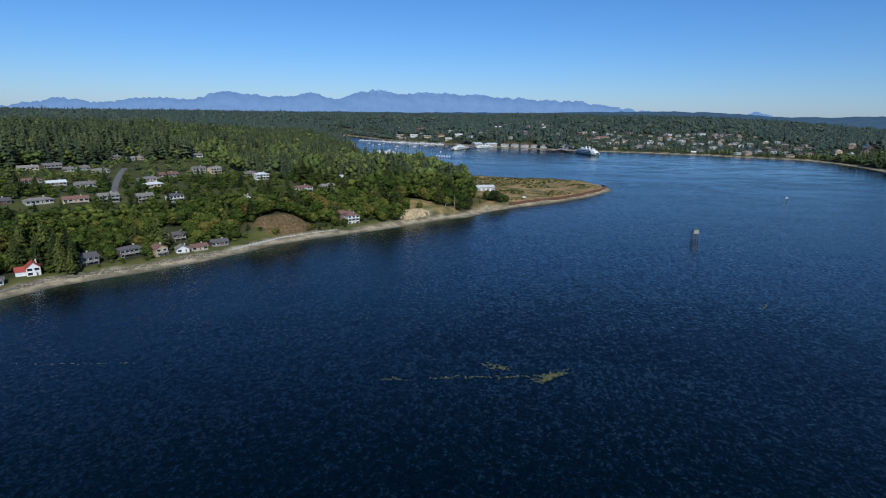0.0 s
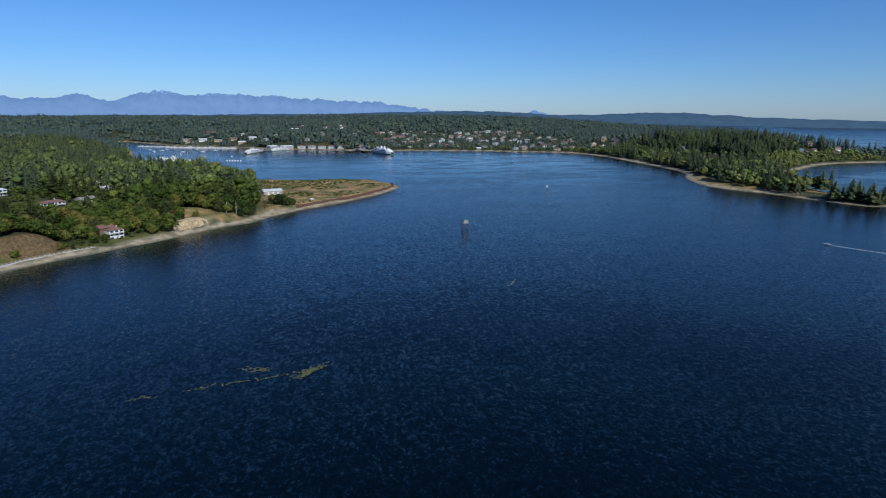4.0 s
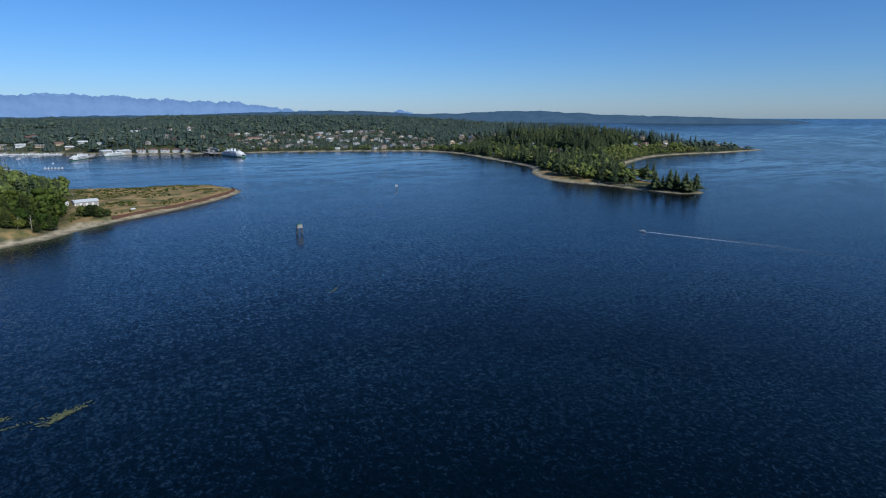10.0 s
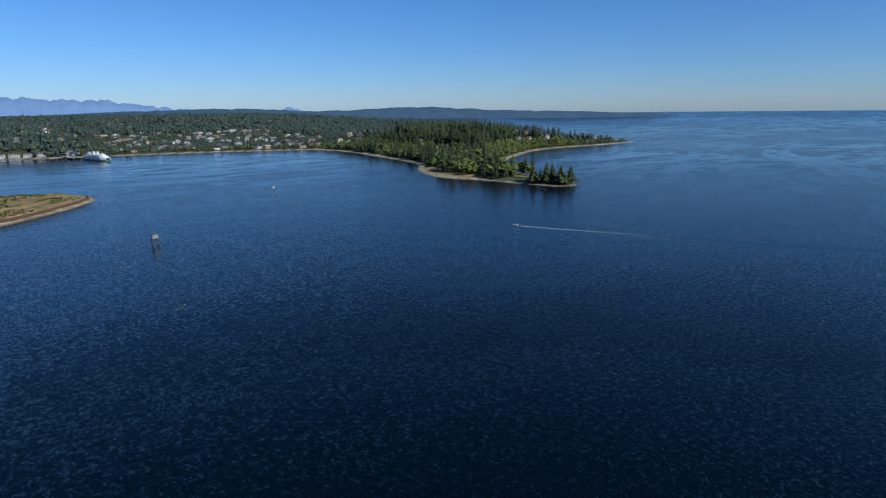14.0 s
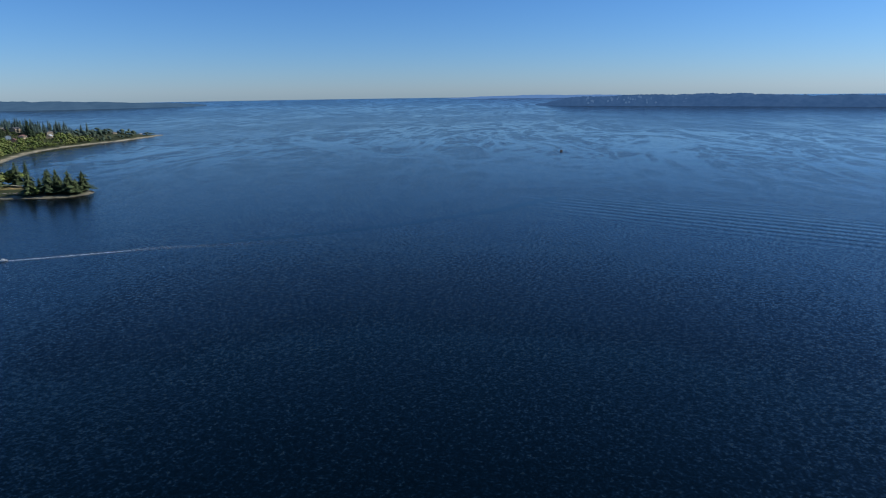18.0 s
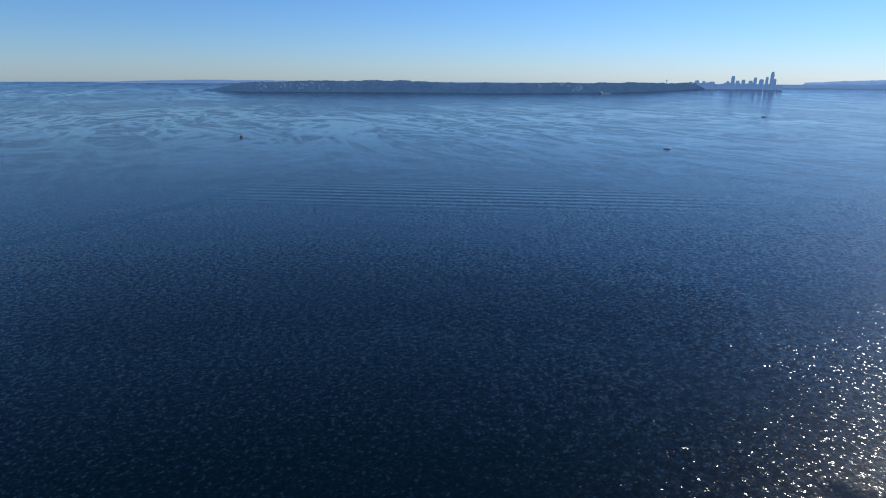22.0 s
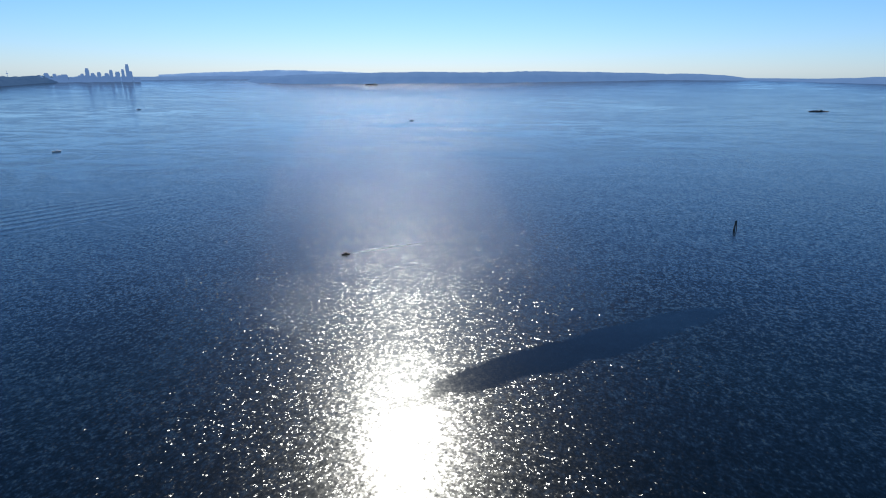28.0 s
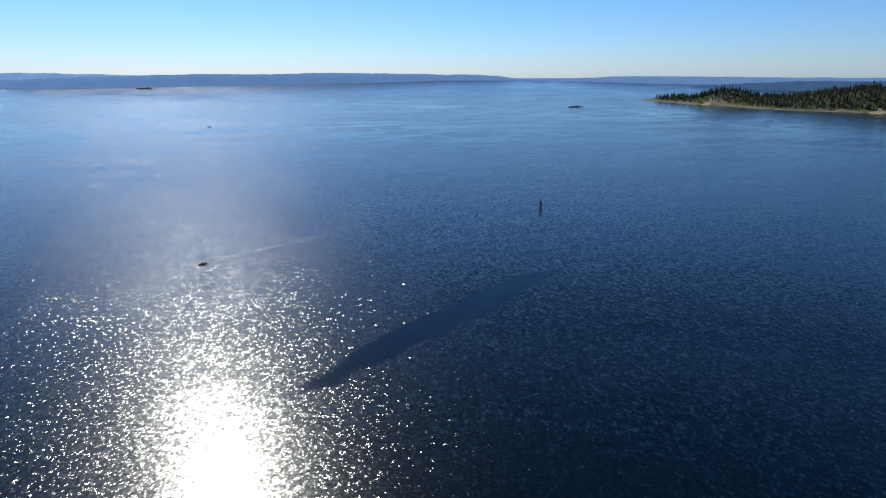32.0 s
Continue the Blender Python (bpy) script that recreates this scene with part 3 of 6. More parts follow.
class Solid:
    """Collects plain solids into one mesh."""

    def __init__(self):
        self.v, self.f = [], []

    def raw(self, verts, faces):
        n = len(self.v)
        self.v += [tuple(p) for p in verts]
        self.f += [tuple(i + n for i in f) for f in faces]
        return self

    def box(self, x0, y0, z0, x1, y1, z1):
        return self.raw([(x0, y0, z0), (x1, y0, z0), (x1, y1, z0), (x0, y1, z0), (x0, y0, z1), (x1, y0, z1), (x1, y1, z1), (x0, y1, z1)],
                        [(3, 2, 1, 0), (4, 5, 6, 7), (0, 1, 5, 4), (1, 2, 6, 5), (2, 3, 7, 6), (3, 0, 4, 7)])

    def prism(self, poly, axis, a, b):
        """A polygon of (u, w) points drawn out along axis from a to b; counter-clockwise as seen from the far end."""
        n = len(poly)
        place = {"x": lambda u, w, s: (s, u, w), "y": lambda u, w, s: (u, s, w), "z": lambda u, w, s: (u, w, s)}[axis]
        vs = [place(u, w, a) for u, w in poly] + [place(u, w, b) for u, w in poly]
        fs = [tuple(range(n))[::-1], tuple(range(n, 2 * n))] + [(i, (i + 1) % n, (i + 1) % n + n, i + n) for i in range(n)]
        if axis == "y":
            fs = [f[::-1] for f in fs]
        return self.raw(vs, fs)

    def tube(self, p, q, r0, r1=None, n=8):
        p, q = Vector(p), Vector(q)
        r1 = r0 if r1 is None else r1
        w = (q - p).normalized()
        u = w.orthogonal().normalized()
        t = w.cross(u)
        vs = [c + (u * math.cos(6.2832 * i / n) + t * math.sin(6.2832 * i / n)) * r for c, r in ((p, r0), (q, r1)) for i in range(n)]
        fs = [tuple(range(n))[::-1], tuple(range(n, 2 * n))] + [(i, (i + 1) % n, (i + 1) % n + n, i + n) for i in range(n)]
        return self.raw(vs, fs)

    def part(self, name, mat, parent, label="", smooth=False):
        ob = new(name, mesh_of(name, self.v, self.f, mat, smooth))
        ob.parent = parent
        if label:
            ob["label"] = label
        return ob

    def mesh(self, name, mat, smooth=False):
        return mesh_of(name, self.v, self.f, mat, smooth)


def ground_z(x, y):
    return float(max(height(x, y)[0], 0.0))


# ---- sea ----
EYE_H = 110.0


def sea_radius(true):
    return np.where(true < 2400, true, 2400 + 2500 * (1 - np.exp(-(np.maximum(true, 2400) - 2400) / 2500)))


def sea_level(r):
    """The sheet is level to 2.4 km and then lifts by a degree or two to the horizon line."""
    true = np.where(r < 2400, r, 2400 - 2500 * np.log(np.clip(1 - (r - 2400) / 2500, 0.03, 1)))
    return np.where(r < 2400, 0.0, EYE_H * (1 - r / true))


SEA_C = (130.0, 0.0)


def build_sea():
    radii = np.concatenate([[0], np.geomspace(15, 4790, 70)])
    n = 192
    verts, faces = [(SEA_C[0], SEA_C[1], 0)], []
    for r in radii[1:]:
        z = float(sea_level(np.array([r]))[0])
        verts += [(SEA_C[0] + r * math.cos(6.283185 * k / n), SEA_C[1] + r * math.sin(6.283185 * k / n), z) for k in range(n)]
    faces += [(0, 1 + k, 1 + (k + 1) % n) for k in range(n)]
    for j in range(len(radii) - 2):
        a = 1 + j * n
        faces += [(a + k, a + n + k, a + n + (k + 1) % n, a + (k + 1) % n) for k in range(n)]
    thing("water", "dark blue rippled sea with pale calm streaks", "water", kind="structure", mesh=mesh_of("water", verts, faces, M_WATER, True))


build_sea()


# ---- ground ----
def build_ground():
    xs = np.concatenate([np.arange(-4700, -700, 45), np.arange(-700, -470, 16), np.arange(-470, 960, 6.5), np.arange(960, 1850, 14), np.arange(1850, 4200, 60)])
    ys = np.concatenate([np.arange(-2500, -2200, 50), np.arange(-2200, -1150, 14), np.arange(-1150, 200, 50), np.arange(200, 1060, 6.5), np.arange(1060, 1900, 14), np.arange(1900, 4750, 50)])
    X, Y = np.meshgrid(xs, ys)
    x, y = X.ravel(), Y.ravel()
    d = inside_depth(x, y)
    z = height(x, y, d)
    r = np.hypot(x - SEA_C[0], y - SEA_C[1])
    z = np.where(d < -30, -14.0, z)
    keep = (r < 4850) & (d > -40)
    nx, ny = len(xs), len(ys)
    idx = np.arange(nx * ny).reshape(ny, nx)
    quads = np.stack([idx[:-1, :-1], idx[:-1, 1:], idx[1:, 1:], idx[1:, :-1]], -1).reshape(-1, 4)
    quads = quads[keep[quads].all(1)]
    used, inv = np.unique(quads, return_inverse=True)
    quads = inv.reshape(-1, 4)
    x, y, z, d = x[used], y[used], z[used], d[used]
    me = bpy.data.meshes.new("ground")
    me.vertices.add(len(x))
    me.vertices.foreach_set("co", np.stack([x, y, z], 1).ravel())
    me.loops.add(quads.size)
    me.loops.foreach_set("vertex_index", quads.ravel())
    me.polygons.add(len(quads))
    me.polygons.foreach_set("loop_start", np.arange(len(quads)) * 4)
    me.polygons.foreach_set("use_smooth", np.ones(len(quads), bool))
    me.update(calc_edges=True)
    spit, low, east, head, north = regions(x, y)
    w = waves(x, y, 30, 5)
    beach_w = 14.0 + 3.5 * w - 2.5 * spit - 6 * ((x > 730) & (y < 640)) - 4 * head
    wet = 1 - smooth01(2.0, 4.5, d + 0.8 * w)
    sand = 1 - smooth01(beach_w - 2, beach_w + 2, d)
    bare = np.exp(-(((x + 30) / 22) ** 2 + ((y - 606) / 16) ** 2)) * 1.35 * (d < 22)
    sand = np.clip(np.maximum(sand, smooth01(0.45, 0.8, bare)), 0, 1)
    hook = np.exp(-(((x - 752) / 40) ** 2 + ((y - 690) / 75) ** 2)) * 1.3
    dry = np.clip(np.maximum(spit * (1 - smooth01(0.5, 0.9, -w) * 0.3), smooth01(0.4, 0.8, hook)), 0, 1)
    earth = smooth01(0.35, 0.55, np.exp(-((((x + 138) * 0.77 + (y - 500) * 0.64) / 30) ** 2 + (((x + 138) * -0.64 + (y - 500) * 0.77) / 15) ** 2)) * 1.1 + 0.12 * w)
    dry = np.maximum(dry, smooth01(0.4, 0.8, np.exp(-(((x - 800) / 22) ** 2 + ((y - 600) / 50) ** 2)) * 1.2))
    dry = np.maximum(dry, smooth01(0.3, 0.6, np.exp(-(((x + 20) / 42) ** 2 + ((y - 612) / 22) ** 2))) * (d > 15))
    dry = np.maximum(dry, smooth01(10, 16, d) * (1 - smooth01(30, 38, d)) * (x > 690) * (x < 800) * (y > 600) * (y < 830))
    lawn = smooth01(12, 17, d) * (1 - smooth01(26, 32, d)) * (1 - low) * (x < 0)
    lawn = np.maximum(lawn, 0.4 * smooth01(80, 95, d) * (1 - smooth01(330, 420, d)) * (1 - low) * (x < -100) * (y < 900) * (y > 200))
    me.materials.append(M_GROUND)
    for key, val in (("sand", sand), ("lawn", lawn), ("dry", dry), ("wet", wet), ("earth", earth)):
        me.attributes.new(key, "FLOAT", "POINT").data.foreach_set("value", np.clip(val, 0, 1).astype(np.float32))
    thing("ground", "wooded island ground with pale shingle beaches and dry grass", "ground", kind="structure", mesh=me)


build_ground()


# ---- far land ----
def ridge(name, label, stops, radius, base, mat, seed, rough=0.04, kind="structure", centre=SEA_C, deep=60.0, step=0.25):
    """A range of far hills: (bearing, elevation) stops in degrees as seen from the drone's height, with depth behind its crest."""
    r = np.random.RandomState(seed)
    az = np.arange(stops[0][0], stops[-1][0] + 1e-6, step)
    el = np.interp(az, [s[0] for s in stops], [s[1] for s in stops])
    for k in range(6):
        el = el + rough / (k + 1) ** 0.8 * np.interp(az, np.linspace(az[0], az[-1], max(3, int((az[-1] - az[0]) * (0.8 * 2 ** k)))), r.uniform(-1, 1, max(3, int((az[-1] - az[0]) * (0.8 * 2 ** k)))))
    verts, faces = [], []
    foot = np.interp(az, [s[0] for s in stops], [s[2] for s in stops]) if len(stops[0]) > 2 else None
    for k, (a, e) in enumerate(zip(az, el)):
        s, c = math.sin(radians(a)), math.cos(radians(a))
        if foot is not None:
            base = float(sea_radius(np.array([EYE_H / math.tan(radians(foot[k]))]))[0])
            radius = base + 130
        top = EYE_H + radius * math.tan(radians(e))
        low = float(sea_level(np.array([base]))[0]) - 3
        mid = low + (top - low) * 0.55
        jig = 0.2 * deep * math.sin(a * 2.1 + seed)
        for rad, z in ((base, low), ((base + radius) / 2 + jig, mid), (radius, top), (radius + deep, low)):
            verts.append((centre[0] + rad * s, centre[1] + rad * c, z))
    for k in range(len(az) - 1):
        for j in range(3):
            a = 4 * k + j
            faces.append((a, a + 4, a + 5, a + 1))
    return thing(name, label, "distant land", kind=kind, mesh=mesh_of(name, verts, faces, mat, True))


WEST_C, EAST_C = (45.0, -10.0), (195.0, 0.0)
MOUNTAINS = [(-60, 0.3), (-44, 0.1), (-36.8, -0.23), (-33.7, 0.52), (-31.2, 0.22), (-26.1, 0.69), (-23.4, 0.56), (-20.2, 1.26), (-18.2, 0.86), (-13.0, 1.27), (-10.9, 0.85), (-8.8, 1.51), (-6.9, 1.69), (-4.8, 1.47), (0.6, 1.45), (4.4, 1.35), (9.2, 0.99), (11.9, 0.86), (14.5, 0.54), (17.5, 0.17), (23.7, -0.08), (27, 0.1), (30, -0.3)]
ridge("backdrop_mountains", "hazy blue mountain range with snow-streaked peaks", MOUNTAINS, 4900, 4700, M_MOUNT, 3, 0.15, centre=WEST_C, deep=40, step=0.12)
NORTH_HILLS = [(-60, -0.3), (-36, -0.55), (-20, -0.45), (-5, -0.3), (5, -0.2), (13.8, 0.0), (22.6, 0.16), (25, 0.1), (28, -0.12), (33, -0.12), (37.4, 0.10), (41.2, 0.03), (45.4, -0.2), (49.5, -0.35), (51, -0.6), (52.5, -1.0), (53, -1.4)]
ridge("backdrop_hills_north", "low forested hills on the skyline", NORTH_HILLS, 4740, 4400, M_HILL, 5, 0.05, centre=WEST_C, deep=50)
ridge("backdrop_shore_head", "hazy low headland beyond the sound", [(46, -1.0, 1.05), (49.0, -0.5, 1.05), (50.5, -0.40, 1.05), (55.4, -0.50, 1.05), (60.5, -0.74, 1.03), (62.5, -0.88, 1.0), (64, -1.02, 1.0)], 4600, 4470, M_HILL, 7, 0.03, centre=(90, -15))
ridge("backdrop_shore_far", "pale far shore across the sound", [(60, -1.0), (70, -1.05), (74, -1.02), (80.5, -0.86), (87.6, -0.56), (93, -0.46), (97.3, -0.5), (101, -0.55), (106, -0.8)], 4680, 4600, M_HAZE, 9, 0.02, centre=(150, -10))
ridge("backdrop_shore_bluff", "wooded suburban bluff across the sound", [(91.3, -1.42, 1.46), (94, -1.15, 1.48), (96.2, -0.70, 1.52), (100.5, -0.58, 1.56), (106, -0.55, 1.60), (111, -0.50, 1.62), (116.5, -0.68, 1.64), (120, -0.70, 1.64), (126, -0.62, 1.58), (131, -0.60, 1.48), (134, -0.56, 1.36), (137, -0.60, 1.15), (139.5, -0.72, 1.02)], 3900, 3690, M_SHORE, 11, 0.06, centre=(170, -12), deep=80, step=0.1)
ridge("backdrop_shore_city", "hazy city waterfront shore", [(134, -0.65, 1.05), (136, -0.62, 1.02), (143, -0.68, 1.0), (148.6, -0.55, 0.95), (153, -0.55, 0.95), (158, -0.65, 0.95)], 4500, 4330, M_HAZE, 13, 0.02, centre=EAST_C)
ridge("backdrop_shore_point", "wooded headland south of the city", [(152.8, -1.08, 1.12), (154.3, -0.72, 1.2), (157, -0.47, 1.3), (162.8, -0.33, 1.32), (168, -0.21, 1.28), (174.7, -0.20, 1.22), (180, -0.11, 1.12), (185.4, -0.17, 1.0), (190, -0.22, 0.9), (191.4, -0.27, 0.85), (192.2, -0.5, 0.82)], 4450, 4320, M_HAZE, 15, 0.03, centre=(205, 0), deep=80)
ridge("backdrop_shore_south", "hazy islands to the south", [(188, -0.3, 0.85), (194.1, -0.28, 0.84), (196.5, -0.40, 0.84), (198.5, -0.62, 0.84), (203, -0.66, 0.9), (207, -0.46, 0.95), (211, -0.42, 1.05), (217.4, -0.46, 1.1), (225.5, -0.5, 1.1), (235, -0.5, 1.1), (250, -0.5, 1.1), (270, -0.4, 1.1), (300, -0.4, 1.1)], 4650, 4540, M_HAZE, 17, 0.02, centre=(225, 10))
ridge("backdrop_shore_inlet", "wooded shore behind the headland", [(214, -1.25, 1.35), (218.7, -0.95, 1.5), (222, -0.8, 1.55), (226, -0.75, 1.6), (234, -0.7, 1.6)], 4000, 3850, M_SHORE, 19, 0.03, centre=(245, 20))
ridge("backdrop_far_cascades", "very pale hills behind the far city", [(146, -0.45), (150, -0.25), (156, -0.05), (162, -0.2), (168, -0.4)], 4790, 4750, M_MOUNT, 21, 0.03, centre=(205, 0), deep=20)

# ---- trees ----
def fir_shape(r, layers, arms, folded):
    """A fir of height 1: ragged tiers of drooping boughs round a thin core. Verts and triangles."""
    v, f = [], []
    core = 6
    for k in range(core):
        a = 6.2832 * k / core
        v.append((0.085 * math.cos(a), 0.085 * math.sin(a), 0.12))
    v.append((0, 0, 0.97))
    f += [(k, (k + 1) % core, core) for k in range(core)]
    for j in range(layers):
        t = (j + 0.5) / layers
        z = 0.10 + 0.86 * t
        rad = (0.20 * (1 - t) ** 0.75 + 0.012) * r.uniform(0.8, 1.15)
        for k in range(arms):
            a = 6.2832 * (k + r.uniform(0, 1)) / arms
            q = rad * r.uniform(0.6, 1.25)
            w = 6.2832 / arms * r.uniform(0.35, 0.6)
            up, n = 0.06 * (1 - t) + 0.02, len(v)
            v += [(0, 0, z + up), (q * 0.72 * math.cos(a - w), q * 0.72 * math.sin(a - w), z - 0.01), (q * math.cos(a), q * math.sin(a), z - 0.035 * r.uniform(0.4, 1.4)), (q * 0.72 * math.cos(a + w), q * 0.72 * math.sin(a + w), z - 0.01)]
            f += [(n, n + 1, n + 2), (n, n + 2, n + 3)] if folded else [(n, n + 1, n + 3)]
    return np.array(v, float), np.array(f)


ICO_V = None


def ico():
    global ICO_V
    if ICO_V is None:
        bm = bmesh.new()
        bmesh.ops.create_icosphere(bm, subdivisions=1, radius=1)
        bm.verts.ensure_lookup_table()
        ICO_V = (np.array([tuple(q.co) for q in bm.verts]), np.array([[q.index for q in fc.verts] for fc in bm.faces]))
        bm.free()
    return ICO_V


OCT_V = np.array([(1, 0, 0), (0, 1, 0), (-1, 0, 0), (0, -1, 0), (0, 0, 1), (0, 0, -1)], float)
OCT_F = np.array([(0, 1, 4), (1, 2, 4), (2, 3, 4), (3, 0, 4), (1, 0, 5), (2, 1, 5), (3, 2, 5), (0, 3, 5)])


def leafy_shape(r, clumps, fine, sprays):
    """A broad crown of height 1 from uneven clumps and loose leaf sprays."""
    base_v, base_f = ico() if fine else (OCT_V, OCT_F)
    v, f = [], []
    n = 0
    for k in range(clumps):
        a, t = r.uniform(0, 6.28), r.uniform(0, 1) ** 0.8
        z = 0.30 + 0.60 * t
        q = 0.30 * math.sqrt(max(0.05, 1 - (2 * t - 0.85) ** 2)) * r.uniform(0.2, 1.0)
        s = r.uniform(0.10, 0.19) * (1.3 if not fine else 1.0) * (1.5 if clumps < 5 else 1.0)
        jit = base_v * s * r.uniform(0.65, 1.3, (len(base_v), 1)) * (1, 1, 0.8)
        v.append(jit + (q * math.cos(a), q * math.sin(a), z))
        f.append(base_f + n)
        n += len(base_v)
    for k in range(sprays):
        p = r.normal(0, 1, 3)
        p = p / np.linalg.norm(p) * r.uniform(0.8, 1.12) * (0.40, 0.40, 0.40) + (0, 0, 0.58)
        tri = p + r.normal(0, 0.035, (4, 3))
        v.append(tri)
        f.append(np.array([(0, 1, 2), (0, 2, 3)]) + n)
        n += 4
    return np.concatenate(v), np.concatenate(f)


def scatter(name, label, shapes, x, y, z, hgt, wide, tint, mat, r):
    """One mesh of many trees."""
    pick = r.randint(0, len(shapes), len(x))
    vs, fs, ts, n = [], [], [], 0
    for k, (sv, sf) in enumerate(shapes):
        i = np.where(pick == k)[0]
        if not len(i):
            continue
        a = r.uniform(0, 6.28, len(i))
        c, s = np.cos(a)[:, None], np.sin(a)[:, None]
        w = (hgt[i] * wide[i])[:, None]
        px = (sv[:, 0] * c - sv[:, 1] * s) * w + x[i][:, None]
        py = (sv[:, 0] * s + sv[:, 1] * c) * w + y[i][:, None]
        pz = sv[:, 2] * hgt[i][:, None] + z[i][:, None] - 0.3
        vs.append(np.stack([px, py, pz], -1).reshape(-1, 3))
        fs.append((sf[None] + (np.arange(len(i)) * len(sv))[:, None, None]).reshape(-1, 3) + n)
        ts.append(np.repeat(tint[i], len(sv)))
        n += len(i) * len(sv)
    if not vs:
        return
    v, f, t = np.concatenate(vs), np.concatenate(fs), np.concatenate(ts)
    me = bpy.data.meshes.new(name)
    me.vertices.add(len(v))
    me.vertices.foreach_set("co", v.ravel())
    me.loops.add(f.size)
    me.loops.foreach_set("vertex_index", f.ravel())
    me.polygons.add(len(f))
    me.polygons.foreach_set("loop_start", np.arange(len(f)) * 3)
    me.update(calc_edges=True)
    me.attributes.new("tint", "FLOAT", "POINT").data.foreach_set("value", t.astype(np.float32))
    me.materials.append(mat)
    thing(name, label, "forest", kind="stuff", mesh=me)


CLEAR = []  # (x, y, radius): kept free of trees


def clear_of(x, y):
    ok = np.ones(len(x), bool)
    for cx, cy, cr in CLEAR:
        ok &= (x - cx) ** 2 + (y - cy) ** 2 > cr * cr
    return ok


def in_front(x, y):
    """Just before a house, towards the water, where only shrubs grow."""
    low = np.zeros(len(x), bool)
    for cx, cy, cr in CLEAR:
        ux, uy = 60 - cx, -10 - cy
        q = math.hypot(ux, uy)
        ux, uy = ux / q, uy / q
        along, side = (x - cx) * ux + (y - cy) * uy, (x - cx) * -uy + (y - cy) * ux
        low |= (along > -2) & (along < (75 if cx > 600 and cy < 1300 else 46 if cy < 1300 and cx > -240 and cy > 560 else 27 if cy < 1300 else 52)) & (np.abs(side) < cr * 0.75)
    return low


